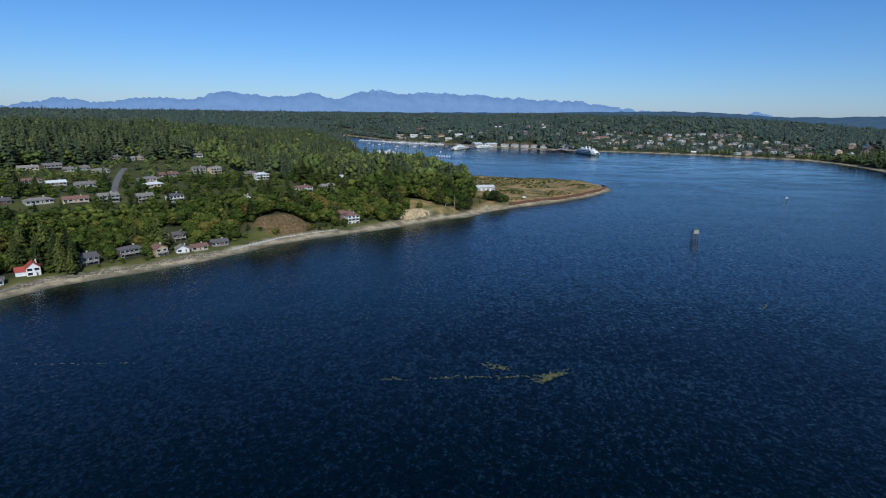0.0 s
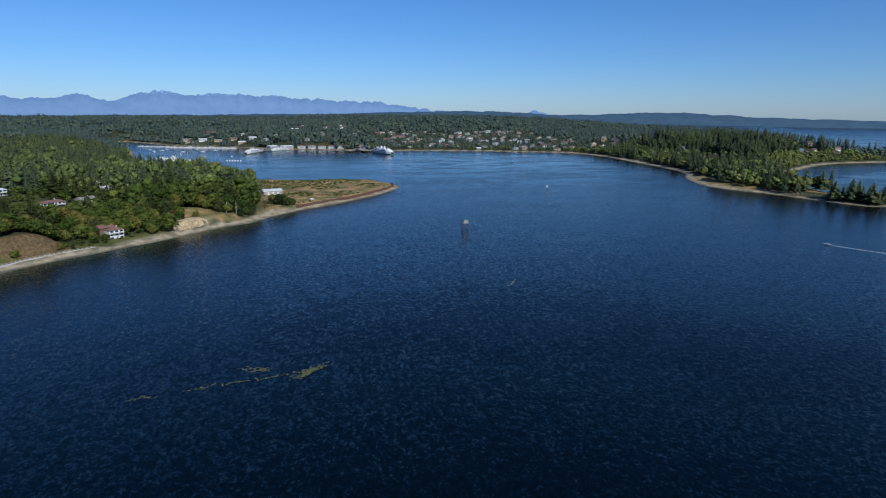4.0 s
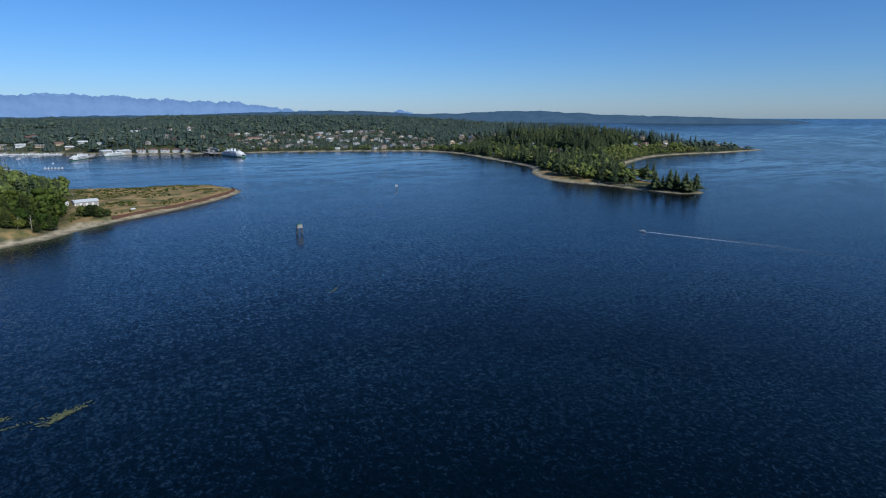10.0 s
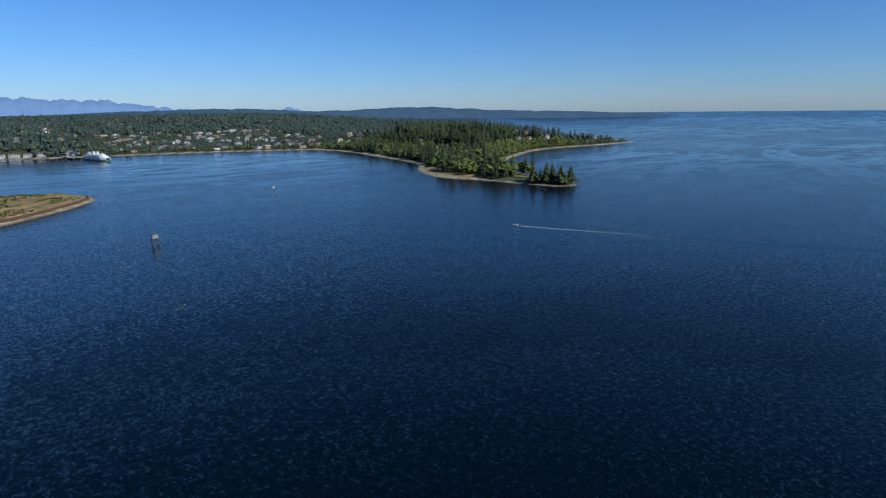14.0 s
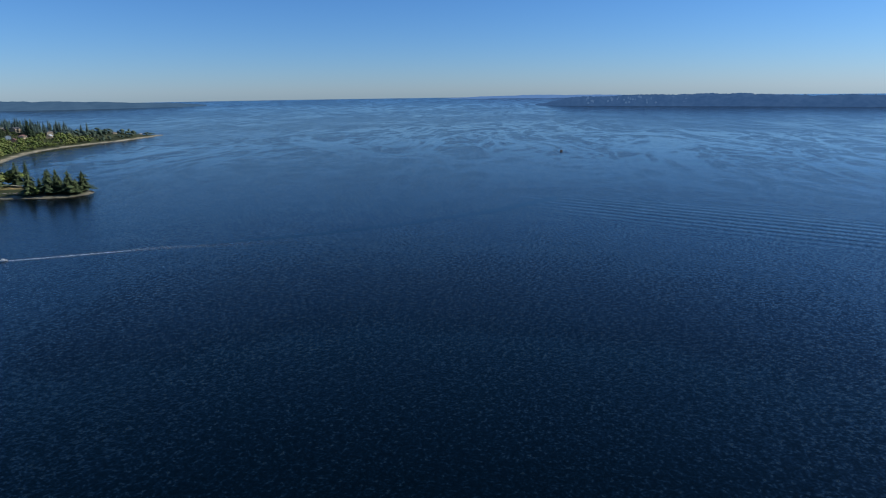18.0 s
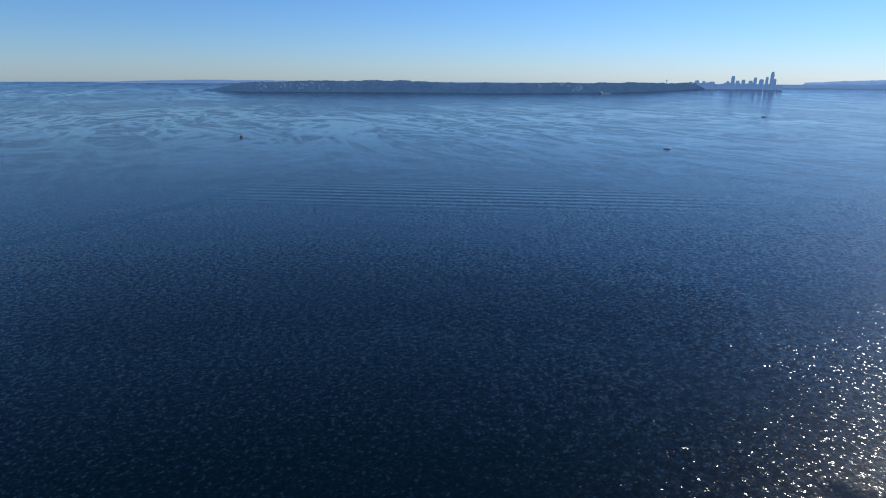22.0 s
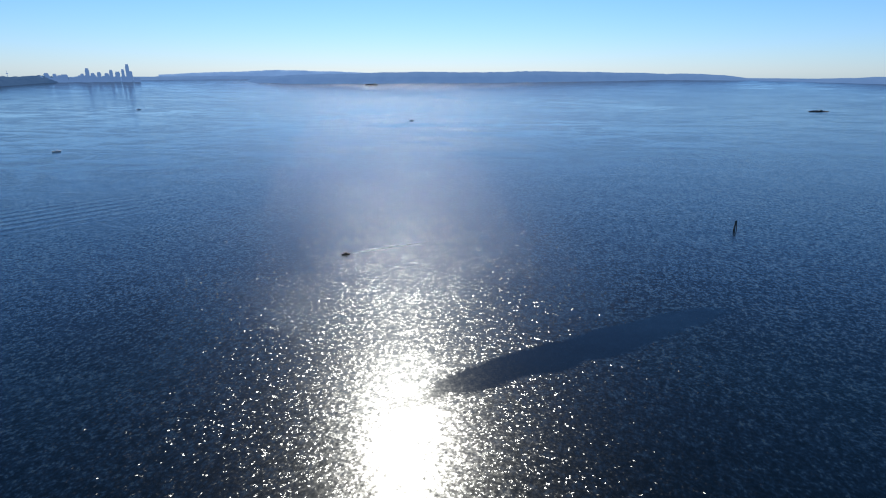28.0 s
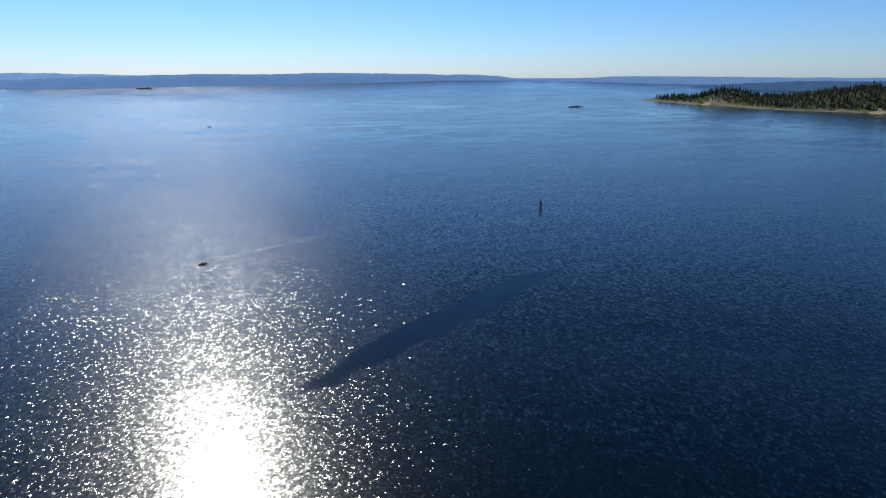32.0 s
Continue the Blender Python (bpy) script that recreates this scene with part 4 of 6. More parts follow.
def plant():
    r = np.random.RandomState(11)
    fir_hi = [fir_shape(r, 13, 8, True) for _ in range(5)]
    fir_mid = [fir_shape(r, 8, 6, True) for _ in range(5)]
    fir_low = [fir_shape(r, 6, 5, False) for _ in range(5)]
    leaf_hi = [leafy_shape(r, 12, True, 50) for _ in range(5)]
    leaf_mid = [leafy_shape(r, 10, False, 20) for _ in range(5)]
    leaf_low = [leafy_shape(r, 4, False, 6) for _ in range(5)]
    singles = 0
    fir_meshes, leaf_meshes = [], []
    for k in range(4):
        v, f = fir_shape(r, 20, 11, True)
        fir_meshes.append(mesh_of("crown", v, f, M_FIR1))
        v, f = leafy_shape(r, 42, True, 260)
        leaf_meshes.append(mesh_of("crown", v, f, M_LEAF1))
    trunk_s = Solid().tube((0, 0, -0.02), (0, 0, 0.55), 0.016, 0.008, 7)
    for k in range(4):
        a = k * 1.7 + 0.4
        trunk_s.tube((0, 0, 0.26 + 0.05 * k), (0.16 * math.cos(a), 0.16 * math.sin(a), 0.48 + 0.05 * k), 0.007, 0.003, 5)
    trunk_mesh = trunk_s.mesh("trunk", M_BARK)
    for band, (r0, r1, step) in enumerate(((0, 720, 7.0), (720, 1750, 10.0), (1750, 2600, 13.0), (2600, 4650, 20.5))):
        g = np.arange(-r1, r1, step)
        X, Y = np.meshgrid(g, g)
        x = X.ravel() + r.uniform(-0.48, 0.48, X.size) * step + 60
        y = Y.ravel() + r.uniform(-0.48, 0.48, X.size) * step
        rr = np.hypot(x - 60, y)
        az = np.degrees(np.arctan2(x - 60, y))
        fan = (rr > r0) & (rr <= r1) & (((az > -52) & (az < 66)) | ((az < -120) & (az > -152)))
        x, y = x[fan], y[fan]
        d = inside_depth(x, y)
        ok = d > np.where((x > 715) & (y < 640), 8, 17)
        x, y, d = x[ok], y[ok], d[ok]
        spit, low, east, head, north = regions(x, y)
        w1, w2 = waves(x, y, 70, 21), waves(x, y, 230, 22)
        wing = (x > 620) & (y < 830)
        rockaway = (x < -60) & (y < 900) & (low < 0.5) & (y > 150)
        terrace = rockaway & (d > 88) & (d < 360)
        lawn = rockaway & (d < 40)
        keep = clear_of(x, y) & (spit < 0.35)
        u = r.uniform(0, 1, len(x))
        keep &= np.where(terrace, u < 0.5, np.where(lawn, u < np.where(d > 22, 0.75, 0.3), u < 0.93))
        townish = (north > 0.5) & (d < 750) & (x < 1150) & (y > 1400)
        keep &= ~((waves(x, y, 150, 51) > 0.72) & (y > 1250) & (u < 0.92))
        keep &= np.where(townish, u < 0.62, True)
        keep &= np.where(wing, d > np.where(y < 640, 8.5, 32) + np.where(y < 640, 1.5, 5) * w1, True)
        keep &= ~((x > 735) & (x < 830) & (y > 550) & (y < 596) & (u < 0.94))
        keep &= ~((np.hypot(((x + 138) * 0.77 + (y - 502) * 0.64) / 24, ((x + 138) * -0.64 + (y - 502) * 0.77) / 12) < 1) & (u < 0.93))
        keep &= ~((np.hypot((x + 20) / 36, (y - 612) / 14) < 1) & (u < 0.93))
        x, y, d, u, w1, w2 = x[keep], y[keep], d[keep], u[keep], w1[keep], w2[keep]
        terrace, townish, wing, lawn = terrace[keep], townish[keep], wing[keep], lawn[keep]
        spit, low, east, head, north = regions(x, y)
        rockaway = (x < -60) & (y < 900) & (low < 0.5) & (y > 150)
        z = height(x, y, d)
        # share of firs: many on the heights and points, few on the near slope and the town
        share = 0.55 + 0.45 * w1 + 0.35 * w2
        share = np.where(rockaway & (d < 100), 0.05 + 0.3 * (w1 > 0.75), share)
        share = np.where(terrace, 0.12, share)
        share = np.where(rockaway & (d > 360), 0.75 + 0.2 * w1, share)
        share = np.where((low > 0.5) & (d < 120), 0.25 + 0.2 * w1, share)
        share = np.where((low > 0.5) & (d >= 120), 0.6 + 0.4 * w1, share)
        share = np.where(wing, np.where(y < 560, 0.85, 0.45 + 0.3 * w1), share)
        share = np.where((east > 0.5) & (d < 100), 0.03, share)
        share = np.where((east > 0.5) & (d >= 100), 0.97, share)
        share = np.where(townish, 0.35, share)
        share = np.where(head > 0.5, 0.97, share)
        is_fir = r.uniform(0, 1, len(x)) < share
        tall = np.where(is_fir, r.uniform(17, 29, len(x)), r.uniform(10, 18, len(x)))
        tall = np.where(terrace, tall * np.where(is_fir, 0.7, 0.48), tall)
        tall = np.where(rockaway & (d < 100) & ~is_fir, r.uniform(9, 15, len(x)), tall)
        tall = np.where(townish, tall * 0.62, tall)
        tall = np.where(wing, tall * 1.1, tall)
        tall = np.where(rockaway & (d > 340) & is_fir, tall * 1.25, tall)
        tall = np.where(wing & (y < 560), np.where(is_fir, r.uniform(13, 24, len(x)), r.uniform(9, 15, len(x))), tall)
        tall = np.where((east > 0.5) & (d < 100), r.uniform(7, 13, len(x)), tall)
        tall = np.where((east > 0.5) & (d >= 100), tall * 1.2, tall)
        tall = np.where(head > 0.5, tall * 0.78, tall)
        tall = np.where((low > 0.5) & (d < 32), tall * 0.6, tall)
        tall = np.where((low > 0.5) & (d >= 60) & ~is_fir, tall * 1.3, tall)
        tall = np.where(in_front(x, y), r.uniform(1.8, 4.2, len(x)), tall)
        tall = np.where(lawn, np.minimum(tall, r.uniform(2.5, 8, len(x))), tall)
        is_fir &= tall > 5
        wide = np.where(is_fir, r.uniform(1.05, 1.7, len(x)), r.uniform(0.95, 1.45, len(x)))
        wide = np.where(wing & is_fir, wide * np.where(y < 560, 1.35, 0.95), wide)
        wide = np.where((low > 0.5) & ~is_fir, wide * 0.78, wide)
        wide = np.where(tall < 5, 2.1, wide * 1.1)
        w3 = waves(x, y, 190, 61)
        tall = np.where(rockaway & (d < 420), tall, tall * (1 + 0.22 * waves(x, y, 120, 62)) * r.uniform(0.8, 1.2, len(x)))
        tint = np.clip(r.beta(2, 2.9, len(x)) * 0.85 + 0.1 * w1 + 0.2 * w3, 0, 1) * (0.95, 0.9, 1.0, 1.0)[band]
        if band == 0:
            near = np.hypot(x - 60, y) < 640
            near &= (tall > 6) & (d < 95) & (x < 60) & (y > 250)
            cand = np.where(near)[0]
            cand = cand[np.argsort(d[cand])][:300]
            for i in cand:
                h = tall[i] * (1.1 if is_fir[i] else 1.0)
                kind = "fir_tree" if is_fir[i] else "leafy_tree"
                root = tagged(new(kind), ("tall dark green fir on the wooded slope above the beach" if is_fir[i] else "rounded green leafy tree on the slope above the beach"), "tree", "trees above the beach")
                root.matrix_world = Matrix.LocRotScale((x[i], y[i], z[i]), Euler((0, 0, r.uniform(0, 6.28))), (h * wide[i] * 0.95, h * wide[i] * 0.95, h))
                t = new("trunk", trunk_mesh)
                t.parent = root
                c = new("crown", (fir_meshes if is_fir[i] else leaf_meshes)[r.randint(4)])
                c.parent = root
            rest = np.ones(len(x), bool)
            rest[cand] = False
            x, y, z, tall, wide, tint, is_fir = (q[rest] for q in (x, y, z, tall, wide, tint, is_fir))
        fs, ls = ((fir_hi, leaf_hi), (fir_mid, leaf_mid), (fir_low, leaf_low), (fir_low, leaf_low))[band]
        if band == 3:
            wide = wide * 1.6
        where = ("on the near wooded slope", "round the harbour point", "behind the town shore", "on the far ridges")[band]
        # beyond the near slope, needles and leaves carry haze in their base colour
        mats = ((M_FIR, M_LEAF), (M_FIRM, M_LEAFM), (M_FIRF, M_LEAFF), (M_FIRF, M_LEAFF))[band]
        if band > 0:
            # headland firs take the darkest tint: their backlit shade is put into the colour
            far_head = (y < -500) & is_fir
            scatter("fir_forest", "dark firs crowding the southern headland, coloured darker as backlit", fs, x[far_head], y[far_head], z[far_head], tall[far_head], wide[far_head], tint[far_head] * 0.1, M_FIR, r)
            is_leaf = ~is_fir
            is_fir = is_fir & ~far_head
            if band == 1:
                point = is_fir & (x > 640) & (y < 1250)
                scatter("fir_forest", "tall dark green firs on the low wooded point", fir_hi, x[point], y[point], z[point], tall[point], wide[point], tint[point], mats[0], r)
                point_leaf = is_leaf & (x > 640) & (y < 1250)
                scatter("leafy_wood", "light green leafy trees on the low wooded point", leaf_mid, x[point_leaf], y[point_leaf], z[point_leaf], tall[point_leaf], wide[point_leaf], np.clip(tint[point_leaf] + 0.25, 0, 1), mats[1], r)
                is_fir, is_leaf = is_fir & ~point, is_leaf & ~point_leaf
        else:
            is_leaf = ~is_fir
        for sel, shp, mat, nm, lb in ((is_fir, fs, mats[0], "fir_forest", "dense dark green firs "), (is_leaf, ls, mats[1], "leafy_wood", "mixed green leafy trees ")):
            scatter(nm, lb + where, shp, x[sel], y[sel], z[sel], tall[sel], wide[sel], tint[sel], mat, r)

# ---- houses ----
SIDING = {"w": M_WHITE, "g": M_GREYW, "b": M_BROWN, "t": M_TAN, "y": M_YELLOW, "u": M_BLUEW}
ROOFING = {"G": M_RGREY, "D": M_RDARK, "R": M_RRED, "B": M_RBROWN, "P": M_RPALE}
WALL_WORD = {"w": "white", "g": "grey", "b": "brown", "t": "tan", "y": "yellow", "u": "blue-grey"}
ROOF_WORD = {"G": "grey", "D": "dark", "R": "red", "B": "brown", "P": "pale"}


def window_part(parent, x, y, z, w, h, far):
    """A framed window that faces -y."""
    if far:
        return Solid().box(x - w / 2, y - 0.04, z, x + w / 2, y + 0.02, z + h).part("window", M_GLASS, parent)
    fr = Solid()
    t = 0.14
    fr.box(x - w / 2 - t, y - 0.10, z - t, x + w / 2 + t, y, z).box(x - w / 2 - t, y - 0.10, z + h, x + w / 2 + t, y, z + h + t)
    fr.box(x - w / 2 - t, y - 0.10, z, x - w / 2, y, z + h).box(x + w / 2, y - 0.10, z, x + w / 2 + t, y, z + h)
    win = fr.part("window", M_WHITE, parent)
    Solid().box(x - w / 2, y - 0.05, z, x + w / 2, y - 0.005, z + h).part("pane", M_GLASS, win)
    return win


def house(x, y, w, dp, storeys, wall, roof, shape="gable", rz=46.0, far=False, deck=True, name="house", label="", group="houses", z=None, pitch=0.42):
    """A house with walls, roof, windows, door, chimney and a deck towards the water. shape: gable (ridge along the front), front (gable end to the front), hip or flat."""
    zz = ground_z(x, y) if z is None else z
    root = thing(name, label or f"{WALL_WORD[wall]} {storeys}-storey house with a {ROOF_WORD[roof]} {'hipped' if shape == 'hip' else 'flat' if shape == 'flat' else 'gabled'} roof", "house", group, at=(x, y, zz), rz=rz)
    h = 2.75 * storeys
    a, b, o = w / 2, dp / 2, 0.55
    body = Solid()
    if shape == "gable":
        rise = b * pitch
        body.prism([(-b, -3), (b, -3), (b, h), (0, h + rise), (-b, h)], "x", -a, a)
        rf = Solid()
        k = rise / b
        for s in (-1, 1):
            rf.prism([(s * (b + o), h - k * o), (0, h + rise), (0, h + rise + 0.28), (s * (b + o), h - k * o + 0.28)][::s], "x", -a - o, a + o)
    elif shape == "front":
        rise = a * pitch * 1.3
        body.prism([(-a, -3), (a, -3), (a, h), (0, h + rise), (-a, h)], "y", -b, b)
        rf = Solid()
        k = rise / a
        for s in (-1, 1):
            rf.prism([(s * (a + o), h - k * o), (0, h + rise), (0, h + rise + 0.28), (s * (a + o), h - k * o + 0.28)][::s], "y", -b - o, b + o)
    elif shape == "hip":
        rise = b * pitch
        body.box(-a, -b, -3, a, b, h)
        q = max(a - b, 0.3)
        rf = Solid().raw([(-a - o, -b - o, h - 0.1), (a + o, -b - o, h - 0.1), (a + o, b + o, h - 0.1), (-a - o, b + o, h - 0.1), (-a - o, -b - o, h + 0.1), (a + o, -b - o, h + 0.1), (a + o, b + o, h + 0.1), (-a - o, b + o, h + 0.1), (-q, 0, h + rise), (q, 0, h + rise)],
                         [(3, 2, 1, 0), (0, 1, 5, 4), (1, 2, 6, 5), (2, 3, 7, 6), (3, 0, 4, 7), (4, 5, 9, 8), (5, 6, 9), (6, 7, 8, 9), (7, 4, 8)])
    else:
        rise = 0.4
        body.box(-a, -b, -3, a, b, h)
        rf = Solid().box(-a - o, -b - o, h, a + o, b + o, h + 0.35)
    body.part("wall", SIDING[wall], root)
    rf.part("roof", ROOFING[roof], root)
    count = max(2, int(w / 3.2))
    for s in range(storeys):
        for k in range(count):
            wx = -a + (k + 0.5) * w / count
            if s == 0 and k == count // 2 and not far:
                d = Solid().box(wx - 0.5, -b - 0.07, 0.05, wx + 0.5, -b, 2.15).part("door", M_BROWN, root)
                continue
            window_part(root, wx, -b, s * 2.75 + 0.7, min(2.6, w / count * 0.76), 1.6, far)
    if not far:
        Solid().box(a * 0.4, b * 0.25, h * 0.8, a * 0.4 + 0.9, b * 0.25 + 0.8, h + rise + 0.9).part("chimney", M_CONC, root)
        if deck:
            fl = 2.75 * (storeys - 1) + 0.1
            dk = Solid().box(-a * 0.85, -b - 2.6, fl - 0.25, a * 0.85, -b - 0.02, fl)
            for px in (-a * 0.8, 0, a * 0.8):
                dk.box(px - 0.1, -b - 2.5, -3, px + 0.1, -b - 2.3, fl - 0.25)
            dp_ = dk.part("deck", M_DECK, root)
            rl = Solid().box(-a * 0.85, -b - 2.6, fl + 0.95, a * 0.85, -b - 2.5, fl + 1.05)
            for k in range(9):
                px = -a * 0.84 + k * a * 0.21
                rl.box(px - 0.05, -b - 2.58, fl, px + 0.05, -b - 2.5, fl + 0.95)
            rl.part("railing", M_WHITE if wall == "w" else M_DECK, dp_)
    CLEAR.append((x, y, max(w, dp) * 0.62 + 1.5))
    return root

# ---- houses on the near shore and the terraces: x, y, width, depth, storeys, wall, roof, shape ----
BEACH_HOUSES = [
    (-178, 447, 13, 8, 1, "b", "D", "gable"), (-187, 430, 12, 8, 1, "t", "B", "gable"), (-196, 422, 9, 8, 1, "w", "G", "front"),
    (-208, 411, 9, 9, 2, "t", "B", "front"), (-228, 408, 16, 9, 2, "b", "D", "hip"), (-246, 381, 18, 11, 2, "b", "D", "gable"),
    (-219, 442, 7, 6, 1, "y", "B", "gable"), (-212, 452, 10, 8, 1, "b", "D", "gable"), (-272, 333, 13, 9, 1, "g", "G", "hip")]
TERRACE_HOUSES = [
    (-358, 460, 15, 9, 1, "b", "D", "gable"), (-335, 473, 20, 9, 1, "g", "G", "hip"), (-313, 487, 19, 9, 1, "t", "B", "gable"), (-293, 500, 16, 9, 2, "g", "G", "gable"),
    (-268, 513, 14, 9, 2, "b", "G", "gable"), (-246, 524, 13, 9, 2, "w", "D", "hip"), (-390, 543, 18, 9, 1, "b", "B", "hip"), (-367, 545, 16, 8, 1, "g", "P", "gable"),
    (-346, 556, 18, 10, 1, "u", "G", "gable"), (-310, 606, 20, 9, 1, "g", "G", "hip"), (-287, 569, 17, 9, 1, "t", "P", "hip"), (-444, 618, 19, 9, 1, "t", "G", "gable"),
    (-429, 634, 18, 9, 2, "b", "G", "gable"), (-412, 635, 10, 8, 1, "g", "G", "gable"), (-407, 653, 12, 9, 1, "u", "G", "gable"), (-381, 642, 18, 9, 1, "g", "G", "hip"),
    (-308, 645, 20, 9, 1, "b", "B", "gable"), (-289, 682, 15, 9, 2, "g", "G", "gable"), (-272, 687, 13, 9, 2, "t", "G", "gable"), (-518, 703, 16, 9, 1, "b", "D", "gable"),
    (-421, 744, 16, 9, 1, "b", "G", "hip"), (-396, 749, 20, 10, 1, "t", "G", "hip"), (-443, 796, 16, 9, 1, "b", "G", "gable"), (-415, 811, 18, 9, 1, "b", "P", "hip"),
    (-340, 800, 14, 9, 2, "w", "G", "gable")]
POINT_HOUSES = [
    (-233, 689, 15, 9, 1, "t", "G", "gable"), (-202, 640, 14, 9, 2, "w", "P", "hip"), (-151, 613, 21, 9, 1, "w", "B", "hip"), (-135, 665, 17, 9, 1, "g", "G", "gable"),
    (-205, 880, 14, 9, 1, "w", "G", "gable"), (-155, 800, 14, 9, 1, "t", "G", "gable"), (-134, 749, 12, 9, 1, "w", "P", "gable"), (-290, 930, 16, 9, 1, "t", "G", "gable"), (-255, 940, 15, 9, 1, "b", "B", "gable")]
rnd = random.Random(4)
for group, rows in (("houses along the beach", BEACH_HOUSES), ("houses on the terraces", TERRACE_HOUSES), ("houses on the point", POINT_HOUSES)):
    for x, y, w, dp, st, wall, roof, shape in rows:
        house(x, y, w, dp, st, wall, roof, shape, rz=46 + rnd.uniform(-14, 10), group=group, deck=st > 1 or rnd.random() < 0.6)
# the white gabled house with red roofs
white_red = house(-262, 356, 7.5, 9, 2, "w", "R", "front", rz=38, deck=False, label="white gabled beach house with steep red roofs", group="houses along the beach", pitch=0.65)
Solid().box(-9.5, -1.5, -2, -3.75, 5, 3.2).part("wing", M_WHITE, white_red)
Solid().prism([(-2.2, 3.0), (1.75, 5.6), (5.7, 3.0)][::-1], "x", -10.0, -3.7).part("wing_roof", M_RRED, white_red, "red gabled roof of the low wing")
CLEAR += [(-269, 351, 8), (-263, 345, 7)]
# white house on the hillside
house(-188, 545, 11, 8, 2, "w", "G", "front", rz=40, label="white two-storey hillside house with large windows", group="houses on the point")
# house on the seawall
dock_house = house(-88, 546, 12, 9, 3, "w", "B", "hip", rz=36, label="white three-storey waterfront house with a brown roof and balcony", group="houses along the beach", z=2.6)
Solid().box(-9.5, 4.6, 2.2, 2.5, 13, 9.5).part("rear_wing", M_BROWN, dock_house, "brown rear wing")
Solid().prism([(3.6, 9.4), (8.8, 12.0), (14.0, 9.4)][::-1], "x", -10.3, 3.3).part("rear_roof", M_RBROWN, dock_house)

# ---- white hall and its yard on the low spit ----
hall = thing("storage_hall", "long white metal hall with a pale low-pitched roof on the spit", "hall", at=(54, 772, ground_z(54, 772)), rz=14)
Solid().box(-12, -6.5, -1, 12, 6.5, 5.2).part("wall", M_WHITE, hall)
hr = Solid()
for s in (-1, 1):
    hr.prism([(s * 7.8, 5.0), (0, 7.2), (0, 7.5), (s * 7.8, 5.3)][::s], "x", -12.8, 12.8)
hr.part("roof", M_RPALE, hall, "pale metal roof")
for k in range(4):
    Solid().box(-11 + 6.2 * k, -7.12, 0.1, -7.2 + 6.2 * k, -7.0, 4.0).part("roller_door", M_GREYW, hall)
shed = thing("shed", "small white shed beside the hall", "shed", at=(34, 760, ground_z(34, 760)), rz=14)
Solid().box(-4, -3, -1, 4, 3, 3.2).part("wall", M_WHITE, shed)
Solid().box(-4.5, -3.5, 3.2, 4.5, 3.5, 3.5).part("roof", M_RPALE, shed)
CLEAR += [(54, 772, 19), (34, 760, 8)]
pole = thing("light_pole", "tall grey pole beside the hall", "pole", at=(44, 752, ground_z(44, 752)))
Solid().tube((0, 0, -0.5), (0, 0, 15), 0.28, 0.15).part("shaft", M_STEEL, pole)
Solid().box(-1.2, -0.2, 14.6, 1.2, 0.2, 15.0).part("lamp_arm", M_STEEL, pole)
van = thing("van", "white van parked on the bare ground of the spit", "van", at=(100, 716, ground_z(100, 716)), rz=30)
Solid().prism([(-2.6, 0.5), (2.6, 0.5), (2.6, 1.3), (2.0, 2.2), (-2.6, 2.3)], "y", -1.0, 1.0).part("body", M_WHITE, van)
Solid().box(1.4, -1.02, 1.4, 2.2, 1.02, 2.0).part("window", M_GLASS, van)
for sx in (-1.7, 1.7):
    for sy in (-1.0, 1.0):
        Solid().tube((sx, sy - 0.12, 0.42), (sx, sy + 0.12, 0.42), 0.42, None, 10).part("wheel", M_BLACK, van)


# ---- rusted sheet-pile wall round the spit ----
def along(points, step):
    out, p = [], [Vector(q) for q in points]
    left = 0.0
    for a, b in zip(p, p[1:]):
        n = (b - a).length
        s = left
        while s < n:
            out.append((a + (b - a) * (s / n), (b - a).normalized()))
            s += step
        left = s - n
    return out


WALL_LINE = [(78, 675), (114, 705), (147, 729), (183, 767), (221, 815), (237, 846), (238, 868)]
wall_root = thing("sheet_pile_wall", "rust-brown corrugated steel wall along the edge of the spit", "wall", at=(70, 676, 0))
pan = Solid().raw([(0, 0, -1), (1.1, 0, -1), (1.6, 0.7, -1), (2.7, 0.7, -1), (3.2, 0, -1), (0, 0, 4.9), (1.1, 0, 4.9), (1.6, 0.7, 4.9), (2.7, 0.7, 4.9), (3.2, 0, 4.9), (0, 0.95, 4.9), (3.2, 0.95, 4.9), (0, 0.95, 3.0), (3.2, 0.95, 3.0)],
                  [(0, 1, 6, 5), (1, 2, 7, 6), (2, 3, 8, 7), (3, 4, 9, 8), (5, 6, 7, 10), (7, 8, 11, 10), (8, 9, 11), (10, 11, 13, 12)]).mesh("panel", M_RUST)
for c, t in along(WALL_LINE, 3.2):
    ob = new("panel", pan)
    ob.parent = wall_root
    ob.matrix_local = pose(c.x - 70, c.y - 676, 0, 0, 0, math.degrees(math.atan2(t.y, t.x)))

